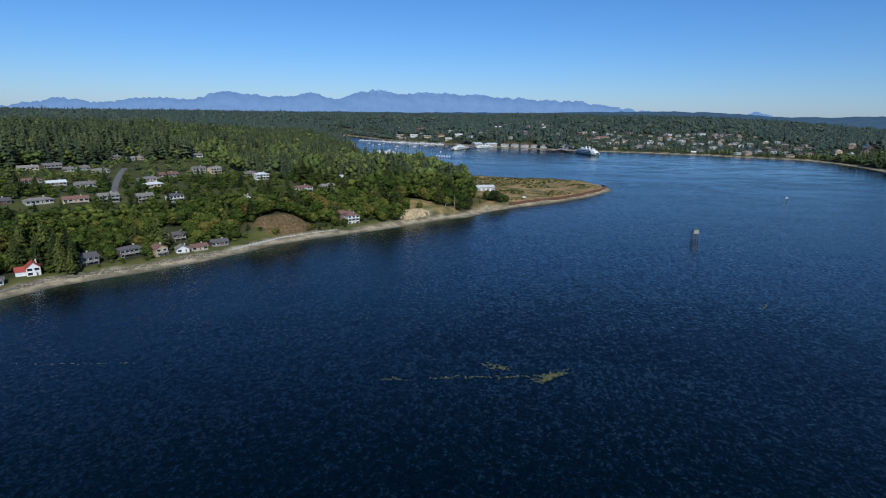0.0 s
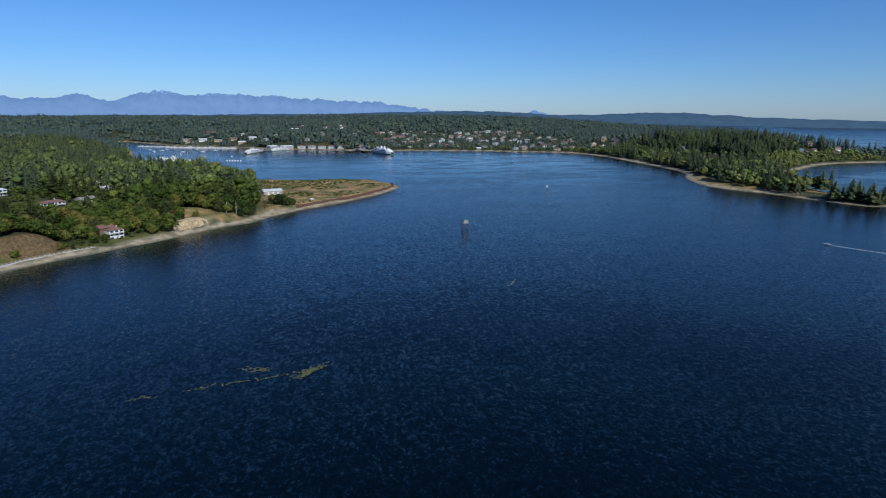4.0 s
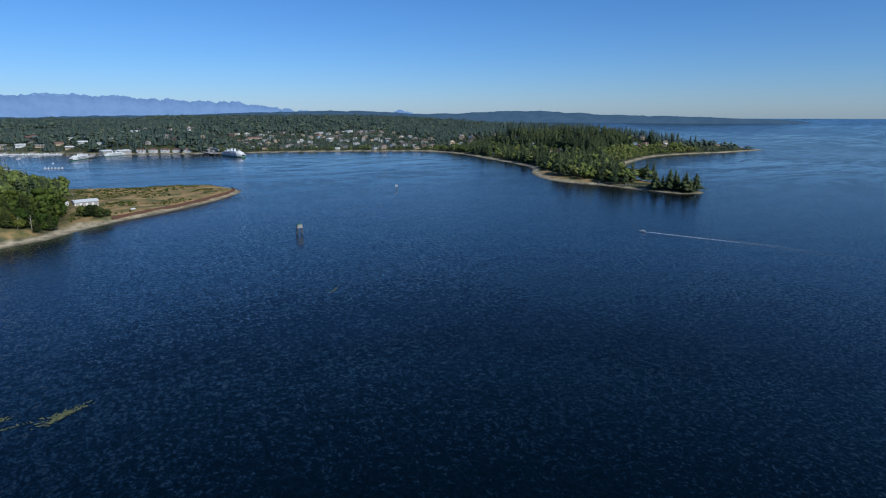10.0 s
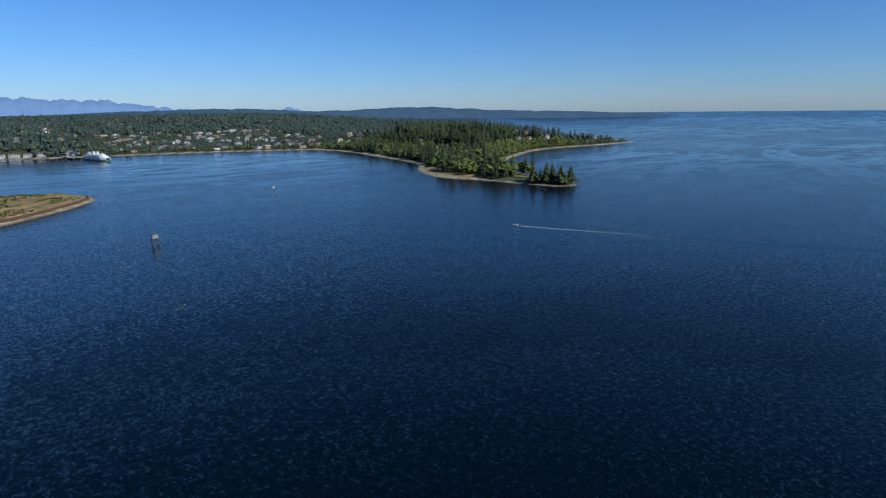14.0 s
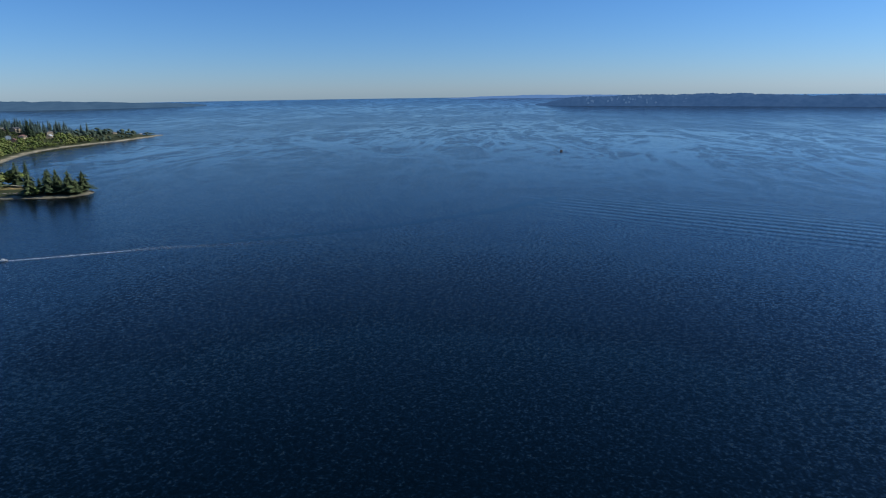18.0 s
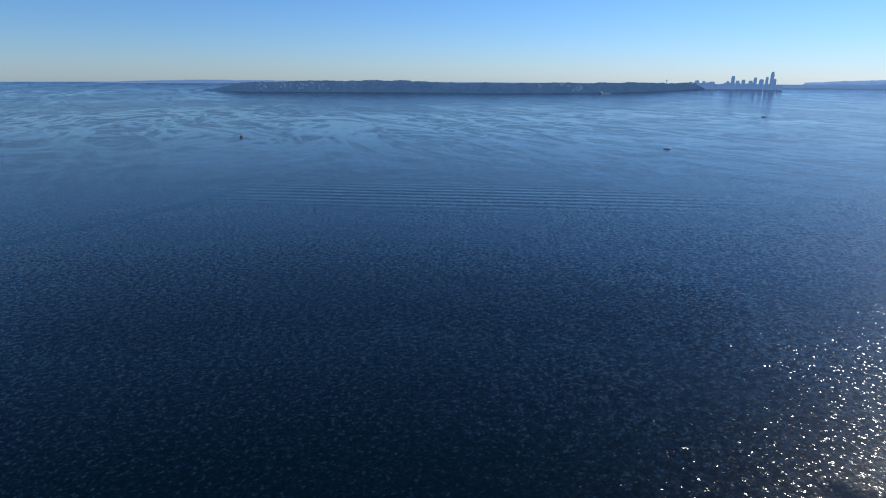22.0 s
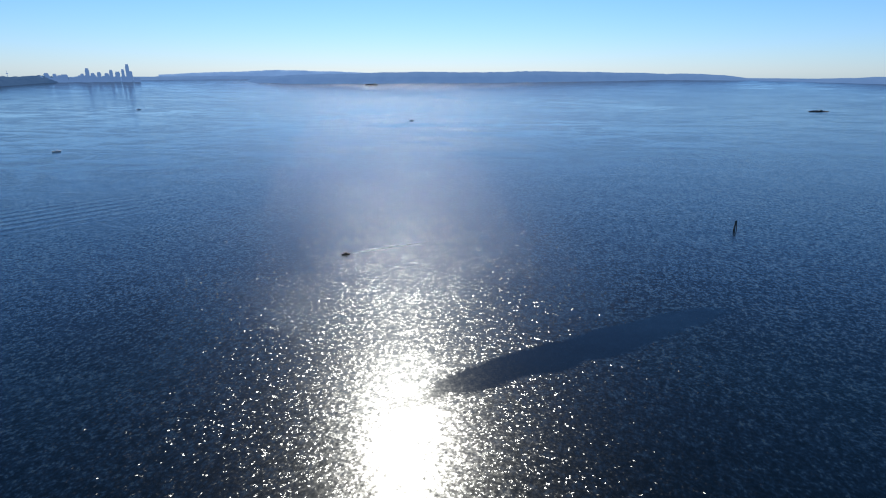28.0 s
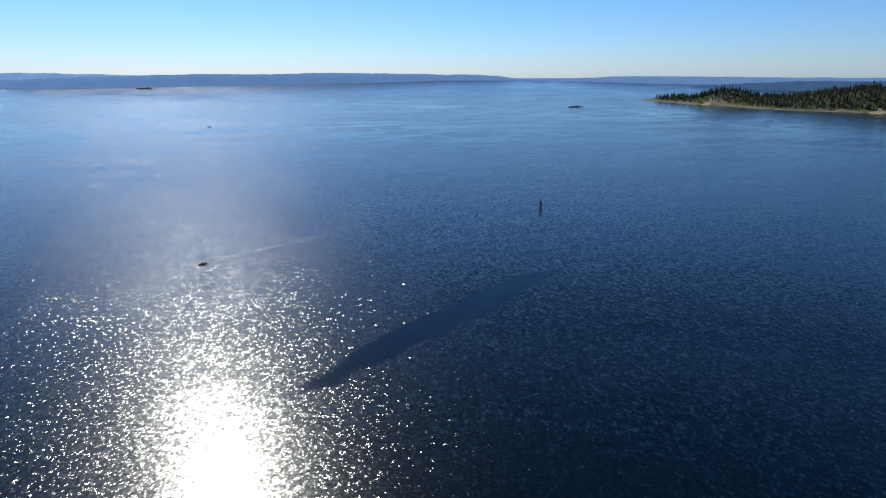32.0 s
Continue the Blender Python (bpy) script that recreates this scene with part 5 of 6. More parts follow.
# ---- shallows off the near beach ----
def build_shallows():
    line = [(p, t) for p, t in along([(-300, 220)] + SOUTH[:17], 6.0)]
    offs = (-3.0, 4.0, 12.0, 22.0, 36.0)
    fades = (0.85, 0.75, 0.5, 0.2, 0.0)
    vs, fs, fade = [], [], []
    for k, (c, t) in enumerate(line):
        wob = 1 + 0.35 * float(waves(c.x, c.y, 60, 71))
        for o, f in zip(offs, fades):
            o = o * (wob if o > 0 else 1)
            vs.append((c.x + t.y * o, c.y - t.x * o, 0.035))
            fade.append(f)
    for k in range(len(line) - 1):
        for j in range(4):
            a = 5 * k + j
            fs.append((a, a + 1, a + 6, a + 5))
    me = mesh_of("shallows", vs, fs, M_SHALLOW, True)
    me.attributes.new("fade", "FLOAT", "POINT").data.foreach_set("value", np.array(fade, np.float32))
    thing("shallow_water", "clear greenish shallow water over the sandy bed", "water", kind="structure", mesh=me)


build_shallows()


# ---- bare sandy cliff ----
def build_cliff():
    r = np.random.RandomState(88)
    line = along([(-42, 565), (-28, 578), (-18, 588), (-6, 599)], 0.8)
    prof = [(-1.5, -1.0), (0.0, 1.5), (1.8, 3.6), (2.8, 5.4), (3.8, 7.2), (5.2, 8.2), (8.5, 8.8), (14.0, 8.0), (18.0, 3.0)]
    n, m = len(line), len(prof)
    gully = np.interp(np.arange(n), np.arange(0, n + 3, 3), r.uniform(-1, 1, len(np.arange(0, n + 3, 3))))
    vs, fs = [], []
    for k, (c, t) in enumerate(line):
        u = k / (n - 1)
        end = min(1.0, 4.5 * u, 3.2 * (1 - u)) ** 0.6 if 0 < u < 1 else 0.0
        g = ground_z(c.x - t.y * 1.0, c.y + t.x * 1.0)
        for j, (o, z) in enumerate(prof):
            o2 = o + gully[k] * (1.6 if 1 < j < 6 else 0.4) + r.normal(0, 0.15)
            vs.append((c.x - t.y * o2, c.y + t.x * o2, 1.6 + (z * end) + r.normal(0, 0.15)))
    for k in range(n - 1):
        for j in range(m - 1):
            a = k * m + j
            fs.append((a, a + m, a + m + 1, a + 1))
    thing("cliff", "bare pale sandy cliff above the beach", "cliff", kind="structure", mesh=mesh_of("cliff", vs, fs, M_BLUFF))
    CLEAR.extend([(-34, 574, 9), (-24, 584, 9), (-12, 594, 9)])


build_cliff()

# ---- timber seawall with pale posts ----
fence = thing("seawall", "low seawall with pale concrete posts above the beach", "seawall", at=(-157, 440, 0))
post = Solid().box(-0.25, -0.25, -0.5, 0.25, 0.25, 2.6).mesh("post", M_CONC)
plank = Solid().box(0.2, -0.12, 0.2, 3.3, 0.12, 1.7).mesh("plank", M_CONC)
for c, t in along([(-163, 436), (-158, 447), (-137, 480), (-120, 496), (-98, 514)], 3.5):
    for nm, me in (("post", post), ("plank", plank)):
        ob = new(nm, me)
        ob.parent = fence
        ob.matrix_local = pose(c.x + 157, c.y - 440, 1.0, 0, 0, math.degrees(math.atan2(t.y, t.x)))

# ---- riprap, driftwood, snags ----
r_ = np.random.RandomState(31)
bv, bf = ico()
vs, fs, n = [], [], 0
for c, t in along([(-262, 322), (-248, 348), (-214, 378), (-188, 408), (-172, 424)], 1.1):
    for k in range(2):
        s = r_.uniform(0.4, 0.85)
        off = r_.uniform(-2.2, 2.2)
        p = (c.x - t.y * off, c.y + t.x * off)
        vs.append(bv * s * r_.uniform(0.7, 1.25, (len(bv), 1)) * (1, 1, 0.75) + (p[0], p[1], ground_z(*p) + 0.2))
        fs.append(bf + n)
        n += len(bv)
thing("riprap", "grey boulders edging the beach lawns", "rocks", kind="stuff", mesh=mesh_of("riprap", np.concatenate(vs), np.concatenate(fs), M_ROCK))
logs = Solid()
for c, t in along([(-262, 324), (-246, 352), (-212, 382), (-186, 411), (-160, 442), (-137, 473), (-98, 505), (-51, 543), (10, 604), (60, 655), (140, 722), (215, 806)], 6.5):
    if r_.uniform() < 0.75:
        a = math.atan2(t.y, t.x) + r_.normal(0, 0.5)
        q, ln = r_.uniform(-2, 3), r_.uniform(2, 5)
        x0, y0 = c.x - t.y * q, c.y + t.x * q
        x1, y1 = x0 + math.cos(a) * ln, y0 + math.sin(a) * ln
        logs.tube((x0, y0, ground_z(x0, y0) + 0.2), (x1, y1, ground_z(x1, y1) + 0.2), 0.2, 0.14, 6)
thing("driftwood", "bleached driftwood logs along the beach", "driftwood", kind="stuff", mesh=logs.mesh("driftwood", M_SNAG))
for k, (x, y, h) in enumerate(((2, 622, 12), (12, 628, 13), (20, 633, 10), (26, 640, 11))):
    sn = thing("dead_tree", "bleached dead tree leaning on the low bluff", "dead tree", "dead trees on the bluff", at=(x, y, ground_z(x, y)), rz=k * 70)
    Solid().tube((0, 0, -0.5), (1.2 + k * 0.5, 0.4, h), 0.3, 0.08, 7).part("trunk", M_SNAG, sn)
    br = Solid()
    for j in range(7):
        z0 = h * (0.3 + 0.09 * j)
        a = j * 2.2
        q = (1.2 + k * 0.5) * z0 / h
        br.tube((q, 0.4 * z0 / h, z0), (q + 2.6 * math.cos(a), 2.6 * math.sin(a), z0 + 1.6), 0.1, 0.03, 5)
    br.part("branches", M_SNAG, sn)
# road up the terraces
road_line = [(-292, 512), (-306, 532), (-318, 556), (-338, 596), (-356, 636), (-372, 676)]
rd = Solid()
prev = None
for c, t in along(road_line, 6):
    pts = []
    for s in (-3.0, 3.0):
        px, py = c.x - t.y * s, c.y + t.x * s
        pts.append((px, py, ground_z(px, py) + 0.35))
    if prev:
        rd.raw([prev[0], pts[0], pts[1], prev[1]], [(0, 1, 2, 3)])
    prev = pts
    CLEAR.append((c.x, c.y, 5.5))
thing("road", "grey asphalt lane climbing between the houses", "road", kind="structure", mesh=rd.mesh("road", M_ROAD))

# ---- shrubs on the spit ----
gx = r_.uniform(40, 250, 2600)
gy = r_.uniform(640, 975, 2600)
gd = inside_depth(gx, gy)
sel = (gd > 16) & (regions(gx, gy)[0] > 0.5) & clear_of(gx, gy) & ((waves(gx, gy, 55, 41) > 0.15) | (gy - 0.5 * gx > 795))
gx, gy, gd = gx[sel], gy[sel], gd[sel]
shr = [leafy_shape(r_, 5, False, 8) for _ in range(4)]
scatter("shrubs", "low green shrubs on the dry spit", shr, gx, gy, height(gx, gy, gd) - 0.4, r_.uniform(1.2, 2.8, len(gx)), r_.uniform(1.8, 2.8, len(gx)), r_.uniform(0.2, 0.8, len(gx)), M_LEAF, r_)
for k, (x, y, h) in enumerate(((52, 690, 12), (59, 687, 13), (68, 679, 11), (63, 692, 12), (74, 684, 8))):
    v, f = leafy_shape(r_, 46, True, 260)
    v[:, :2] *= 1.35
    v[:, 2] = (v[:, 2] - 0.12) * 1.08
    tr = tagged(new("evergreen_tree"), "broad rounded dark evergreen at the neck of the spit", "tree", "evergreens on the spit")
    tr.matrix_world = Matrix.LocRotScale((x, y, ground_z(x, y)), Euler((0, 0, k)), (h, h, h))
    ob = new("crown", mesh_of("crown", v, f, M_FIR1))
    ob.parent = tr
    Solid().tube((0, 0, -0.02), (0, 0, 0.4), 0.02, 0.01).part("trunk", M_BARK, tr)

# ---- navigation tower on piles ----
tower = thing("navigation_tower", "weathered steel marker platform on timber piles in the water", "beacon", at=(225, 507, 0))
for sx in (-2.2, 2.2):
    for sy in (-2.2, 2.2):
        Solid().tube((sx * 1.15, sy * 1.15, -3), (sx, sy, 6.2), 0.38, 0.32).part("post", M_TIMBER, tower)
for sx in (-1, 1):
    Solid().tube((sx * 2.4, -2.4, 0.8), (sx * 2.2, 2.2, 5.6), 0.12).part("brace", M_TIMBER, tower)
    Solid().tube((-2.4, sx * 2.4, 0.8), (2.2, sx * 2.2, 5.6), 0.12).part("brace", M_TIMBER, tower)
Solid().box(-2.8, -2.8, 6.2, 2.8, 2.8, 6.6).part("platform", M_STEEL, tower)
Solid().box(-2.2, -2.7, 6.6, 2.2, 0.6, 9.6).part("cabin", M_GREYW, tower, "pale grey instrument cabin")
Solid().box(-2.5, -3.0, 9.6, 2.5, 0.9, 9.85).part("cabin_roof", M_GREEN, tower)
Solid().tube((1.2, 1.8, 6.6), (1.2, 1.8, 11.5), 0.1).part("mast", M_STEEL, tower)
rail = Solid()
for z in (7.1, 7.6):
    rail.box(-2.75, -2.78, z, 2.75, -2.72, z + 0.06).box(-2.75, 2.72, z, 2.75, 2.78, z + 0.06).box(-2.78, -2.75, z, -2.72, 2.75, z + 0.06).box(2.72, -2.75, z, 2.78, 2.75, z + 0.06)
rail.part("railing", M_STEEL, tower)

# ---- small channel marker, beacon, rock ----
mark = thing("channel_marker", "pale square marker on a single pile in the bay", "beacon", at=(447, 750, 0))
Solid().tube((0, 0, -3), (0, 0, 6.0), 0.45).part("post", M_TIMBER, mark)
Solid().box(-1.5, -0.12, 3.8, 1.5, 0.12, 6.6).part("board", M_CONC, mark)
Solid().tube((0, 0, 6.6), (0, 0, 7.4), 0.25).part("lantern", M_GREEN, mark)
bea = thing("beacon", "dark three-pile beacon standing in open water", "beacon", at=(66, -412, 0), rz=20)
for a in (0, 2.1, 4.2):
    Solid().tube((1.5 * math.cos(a), 1.5 * math.sin(a), -3), (0.35 * math.cos(a), 0.35 * math.sin(a), 4.8), 0.3).part("post", M_TIMBER, bea)
Solid().box(-0.9, -0.12, 4.2, 0.9, 0.12, 6.0).part("board", M_BLACK, bea)
Solid().tube((0, 0, 6.0), (0, 0, 6.8), 0.2).part("lantern", M_STEEL, bea)
rv, rf_, n = [], [], 0
for k in range(22):
    u = (k + 0.5) / 22
    big = math.sin(3.1416 * u) ** 0.7
    rv.append(bv * r_.uniform(0.6, 1.3, (len(bv), 1)) * (4.2, 3.5, (1.2 + 4.0 * big) * r_.uniform(0.5, 1.1)) + (-27 + 54 * u + r_.uniform(-1, 1), r_.uniform(-2.5, 2.5), 0.0))
    rf_.append(bf + n)
    n += len(bv)
thing("sea_rock", "low dark jagged rock breaking the surface", "rock", at=(-565, -1760, 0), rz=10, mesh=mesh_of("sea_rock", np.concatenate(rv), np.concatenate(rf_), M_TIMBER))

# ---- kelp ----
kv, kf, n = [], [], 0
for cx, cy, lx, ly, a, num in ((46, 227, 9.5, 2.8, 35, 170), (25, 236, 8, 2.6, -15, 60), (-21, 223, 7, 2, 0, 22), (4, 225, 8, 1.5, 5, 16), (190, 324, 9, 1.4, 50, 26), (33, 227, 12, 1.2, 12, 26), (18, 226, 10, 1.0, 5, 14), (-150, 233, 30, 1.0, 3, 26)):
    for k in range(num):
        u, w = r_.normal(0, 0.45, 2)
        c, s = math.cos(radians(a)), math.sin(radians(a))
        x, y = cx + u * lx * c - w * ly * s, cy + u * lx * s + w * ly * c
        q, ln = r_.uniform(0, 6.28), r_.uniform(0.6, 2.0)
        dx, dy = math.cos(q) * ln / 2, math.sin(q) * ln / 2
        z = 0.04 + 0.05 * r_.uniform()
        kv += [(x - dx + dy * 0.2, y - dy - dx * 0.2, z), (x + dx, y + dy, z), (x + dx - dy * 0.4, y + dy + dx * 0.4, z + 0.06), (x - dx - dy * 0.3, y - dy + dx * 0.3, z + 0.02)]
        kf.append((n, n + 1, n + 2, n + 3))
        n += 4
thing("kelp_bed", "floating beds of yellow-green kelp", "kelp", kind="stuff", mesh=mesh_of("kelp_bed", kv, kf, M_KELP))

# tall firs beside the white beach house
for k, (x, y, h) in enumerate(((-253, 366, 26), (-248, 362, 24), (-257, 372, 28), (-244, 368, 23), (-262, 378, 27), (-251, 375, 29), (-268, 370, 25), (-240, 360, 17), (-273, 384, 28), (-265, 364, 22), (-280, 372, 27), (-276, 360, 24), (-286, 380, 28))):
    v, f = fir_shape(r_, 28, 12, True)
    v[:, :2] *= 1.3
    tr = tagged(new("fir_tree"), "tall dense dark green fir beside a white beach house", "tree", "tall firs by the beach")
    tr.matrix_world = Matrix.LocRotScale((x, y, ground_z(x, y)), Euler((0, 0, k)), (h, h, h))
    ob = new("crown", mesh_of("crown", v, f, M_FIR1))
    ob.parent = tr
    Solid().tube((0, 0, -0.02), (0, 0, 0.4), 0.02, 0.01).part("trunk", M_BARK, tr)

# ---- boats ----
def hull_solid(length, beam, depth, draft=0.5, stern=0.8):
    s = Solid()
    st = [(-0.5, stern), (-0.2, 1.0), (0.1, 0.98), (0.3, 0.75), (0.42, 0.42), (0.5, 0.04)]
    vs = []
    for u, w in st:
        sheer = depth * (1 + 0.35 * max(0, u) ** 1.5 * 2)
        vs += [(u * length, -w * beam / 2, sheer), (u * length * 0.94, -w * beam * 0.36, -draft), (u * length * 0.94, w * beam * 0.36, -draft), (u * length, w * beam / 2, sheer)]
    fs = [(0, 1, 2, 3)]
    for k in range(len(st) - 1):
        a, b = 4 * k, 4 * k + 4
        fs += [(a, b, b + 1, a + 1), (a + 1, b + 1, b + 2, a + 2), (a + 2, b + 2, b + 3, a + 3), (a, a + 3, b + 3, b)]
    fs.append((len(vs) - 1, len(vs) - 2, len(vs) - 3, len(vs) - 4))
    return s.raw(vs, fs)


def motorboat(at, rz, length=8.0, group="", label="small white motorboat with a low cabin on the water", paint=M_WHITE):
    root = thing("motorboat", label, "boat", group, at=(at[0], at[1], at[2] if len(at) > 2 else 0), rz=rz)
    hull_solid(length, length * 0.32, length * 0.11).part("hull", paint, root)
    Solid().prism([(-length * 0.2, length * 0.10), (length * 0.18, length * 0.10), (length * 0.08, length * 0.24), (-length * 0.18, length * 0.24)], "y", -length * 0.11, length * 0.11).part("cabin", paint, root)
    Solid().box(-length * 0.15, -length * 0.114, length * 0.16, length * 0.08, length * 0.114, length * 0.21).part("window", M_GLASS, root)
    Solid().box(-length * 0.54, -0.3, 0.1, -length * 0.48, 0.3, length * 0.13).part("outboard_motor", M_BLACK, root)
    return root


def sailboat(at, rz, length=11.0, group="", sails=False, label="white moored sailboat with a bare mast"):
    root = thing("sailboat", label, "boat", group, at=(at[0], at[1], at[2] if len(at) > 2 else 0), rz=rz)
    hull_solid(length, length * 0.3, length * 0.10).part("hull", M_WHITE, root)
    Solid().prism([(-length * 0.12, length * 0.08), (length * 0.2, length * 0.08), (length * 0.14, length * 0.15), (-length * 0.12, length * 0.16)], "y", -length * 0.09, length * 0.09).part("cabin", M_WHITE, root)
    Solid().tube((length * 0.06, 0, length * 0.1), (length * 0.06, 0, length * 1.35), 0.12, 0.07).part("mast", M_STEEL, root)
    Solid().tube((length * 0.06, 0, length * 0.25), (-length * 0.35, 0, length * 0.25), 0.16, 0.12).part("boom", M_BLUEW, root)
    if sails:
        Solid().raw([(length * 0.05, 0.03, length * 0.28), (-length * 0.34, 0.5, length * 0.28), (length * 0.05, 0.03, length * 1.3), (length * 0.05, -0.03, length * 0.28), (-length * 0.34, 0.44, length * 0.28), (length * 0.05, -0.03, length * 1.3)],
                    [(0, 1, 2), (5, 4, 3), (0, 3, 4, 1), (1, 4, 5, 2), (2, 5, 3, 0)]).part("mainsail", M_CONC, root)
    return root


def wake(name, line, w0, w1, label):
    """Two diverging foam streaks with a churned strip between, lying on the water and thinning out behind the boat."""
    s = Solid()
    pts = along(line, 4.0)
    n = len(pts)
    fades = []
    for side, a0, a1 in ((-1, 0.7, 1.0), (1, 0.7, 1.0), (0, -0.3, 0.3)):
        prev = None
        for k, (c, t) in enumerate(pts):
            w = w0 + (w1 - w0) * (k / n) ** 0.7
            e = (a0 * side if side else a0, a1 * side if side else a1)
            mid, half = (e[0] + e[1]) / 2, (e[1] - e[0]) / 2 * (1 - 0.4 * k / n)
            q = [(c.x - t.y * w * m_, c.y + t.x * w * m_, 0.05) for m_ in (mid - half, mid + half)]
            if prev:
                s.raw([prev[0], prev[1], q[1], q[0]], [(0, 1, 2, 3)])
                f0, f1 = ((1 - j / n) ** (2.4 if side == 0 else 1.4) * (1.0 if side == 0 else 0.5) for j in (k - 1, k))
                fades += [f0, f0, f1, f1]
            prev = q
    me = s.mesh(name, M_FOAM)
    me.attributes.new("fade", "FLOAT", "POINT").data.foreach_set("value", np.array(fades, np.float32))
    thing(name, label, "wake", kind="stuff", mesh=me)


motorboat((506, 348), 113, 6.5, label="small white motorboat speeding across the bay")
wake("wake", [(507, 345), (516, 323), (530, 292), (548, 252), (565, 190), (578, 130)], 1.6, 5.0, "white wake trailing behind the speeding motorboat")


def trail(line, w0, w1, label):
    s = Solid()
    prev, pts = None, along(line, 8.0)
    for k, (c, t) in enumerate(pts):
        w = (w0 + (w1 - w0) * k / len(pts)) / 2
        q = [(c.x - t.y * w, c.y + t.x * w, 0.03), (c.x + t.y * w, c.y - t.x * w, 0.03)]
        if prev:
            s.raw([prev[0], prev[1], q[1], q[0]], [(3, 2, 1, 0)])
        prev = q
    thing("smooth_trail", label, "wake", kind="stuff", mesh=s.mesh("smooth_trail", M_CALM))


trail([(509, 341), (530, 292), (560, 225), (600, 140), (640, 75), (700, 0), (780, -70)], 2, 14, "smooth pale trail left on the water by a boat")
trail([(806, 470), (830, 410), (850, 330), (880, 250), (930, 160), (1000, 60)], 2.5, 5, "thin smooth line on the water off the wooded point")
motorboat((318, -312), 32, 5.0, label="small dark motorboat running through the sun glitter", paint=M_RUST)
wake("wake", [(315, -315), (290, -335), (262, -352), (230, -372), (195, -392)], 1.1, 4.5, "thin white wake of the motorboat in the glitter")
sailboat((843, -688), 60, 11, sails=False, label="sailboat with a bare mast motoring on the open sound")
motorboat((1264, -115), 160, 13, label="dark fishing boat far out on the sound", paint=M_TIMBER)
motorboat((1290, -1490), 200, 14, label="motorboat far out on the sound")
motorboat((474, -1264), 20, 9, label="motorboat in the far sun glitter")


wake("wake", [(-157, -2234), (-60, -2140), (60, -2010), (233, -1828)], 3.0, 9.0, "pale far wake crossing the open sound")
trail([(-46, -389), (-120, -450), (-180, -505), (-228, -548), (-304, -559), (-380, -600)], 4, 11, "pale smooth streak winding over the water")


# ---- car ferries ----
def ferry():
    root = thing("car_ferry", "large white car ferry with a green hull at the pier", "ferry", "car ferries", at=(383, 1572, 0), rz=-76)
    L, B = 132.0, 25.0

    def deck(z0, z1, half, beam, cut):
        k = half * cut
        return [(-half, -beam * 0.28), (-k, -beam / 2), (k, -beam / 2), (half, -beam * 0.28), (half, beam * 0.28), (k, beam / 2), (-k, beam / 2), (-half, beam * 0.28)]

    Solid().prism(deck(0, 0, L / 2, B * 0.92, 0.72), "z", -2, 3.0).part("hull", M_GREEN, root, "green painted lower hull")
    Solid().prism(deck(0, 0, L / 2, B, 0.75), "z", 3.0, 9.0).part("car_deck", M_WHITE, root)
    # black slabs on the closed sides stand in for the shade inside the openings
    for s in (-1, 1):
        Solid().box(s * (L / 2 + 0.05) - 0.1, -6, 3.3, s * (L / 2 + 0.05) + 0.1, 6, 8.2).part("shaded_car_opening", M_BLACK, root)
    for k in range(12):
        for s in (-1, 1):
            Solid().box(-44 + 7.6 * k, s * B / 2 - 0.08, 5.2, -40 + 7.6 * k, s * B / 2 + 0.08, 7.4).part("shaded_opening", M_BLACK, root)
    Solid().prism(deck(0, 0, L * 0.42, B * 0.96, 0.8), "z", 9.0, 13.0).part("passenger_deck", M_WHITE, root)
    for s in (-1, 1):
        Solid().box(-44, s * B * 0.48 - 0.1, 10.4, 44, s * B * 0.48 + 0.1, 12.0).part("window_band", M_GLASS, root)
    Solid().prism(deck(0, 0, L * 0.34, B * 0.8, 0.85), "z", 13.0, 16.2).part("sun_deck", M_WHITE, root)
    for s in (-1, 1):
        ph = Solid().prism([(s * 36 - 4, -4), (s * 36 + 4, -4), (s * 36 + 4, 4), (s * 36 - 4, 4)], "z", 16.2, 20.0).part("pilothouse", M_WHITE, root)
        Solid().box(s * 36 - 4.1, -4.1, 18.0, s * 36 + 4.1, 4.1, 19.2).part("window_band", M_GLASS, ph)
        fn = Solid().prism([(s * 11 - 4, -3), (s * 11 + 4, -3), (s * 11 + 3, 3), (s * 11 - 3, 3)], "z", 16.2, 24.0).part("funnel", M_WHITE, root)
        Solid().box(s * 11 - 4.05, -3.05, 22.2, s * 11 + 4.05, 3.05, 23.0).part("funnel_band", M_GREEN, fn)
        Solid().tube((s * 30, 0, 16.2), (s * 30, 0, 30), 0.35, 0.15).part("mast", M_STEEL, root)
        for j in (-1, 1):
            Solid().tube((j * 22 - 4, s * 9, 15.0), (j * 22 + 4, s * 9, 15.0), 1.0, 0.8, 8).part("lifeboat", M_WHITE, root)
    return root


main_ferry = ferry()
main_ferry.scale = (0.86, 0.86, 0.86)
second = copy_thing(main_ferry, pose(42, 1672, 0, 0, 0, -115))
second.scale = (0.68, 0.68, 0.6)
second["label"] = "white car ferry laid up at the maintenance pier"
third = copy_thing(main_ferry, pose(118, 1762, 0, 0, 0, 40))
third.scale = (0.5, 0.5, 0.5)
third["label"] = "white car ferry berthed beside the yard shed"


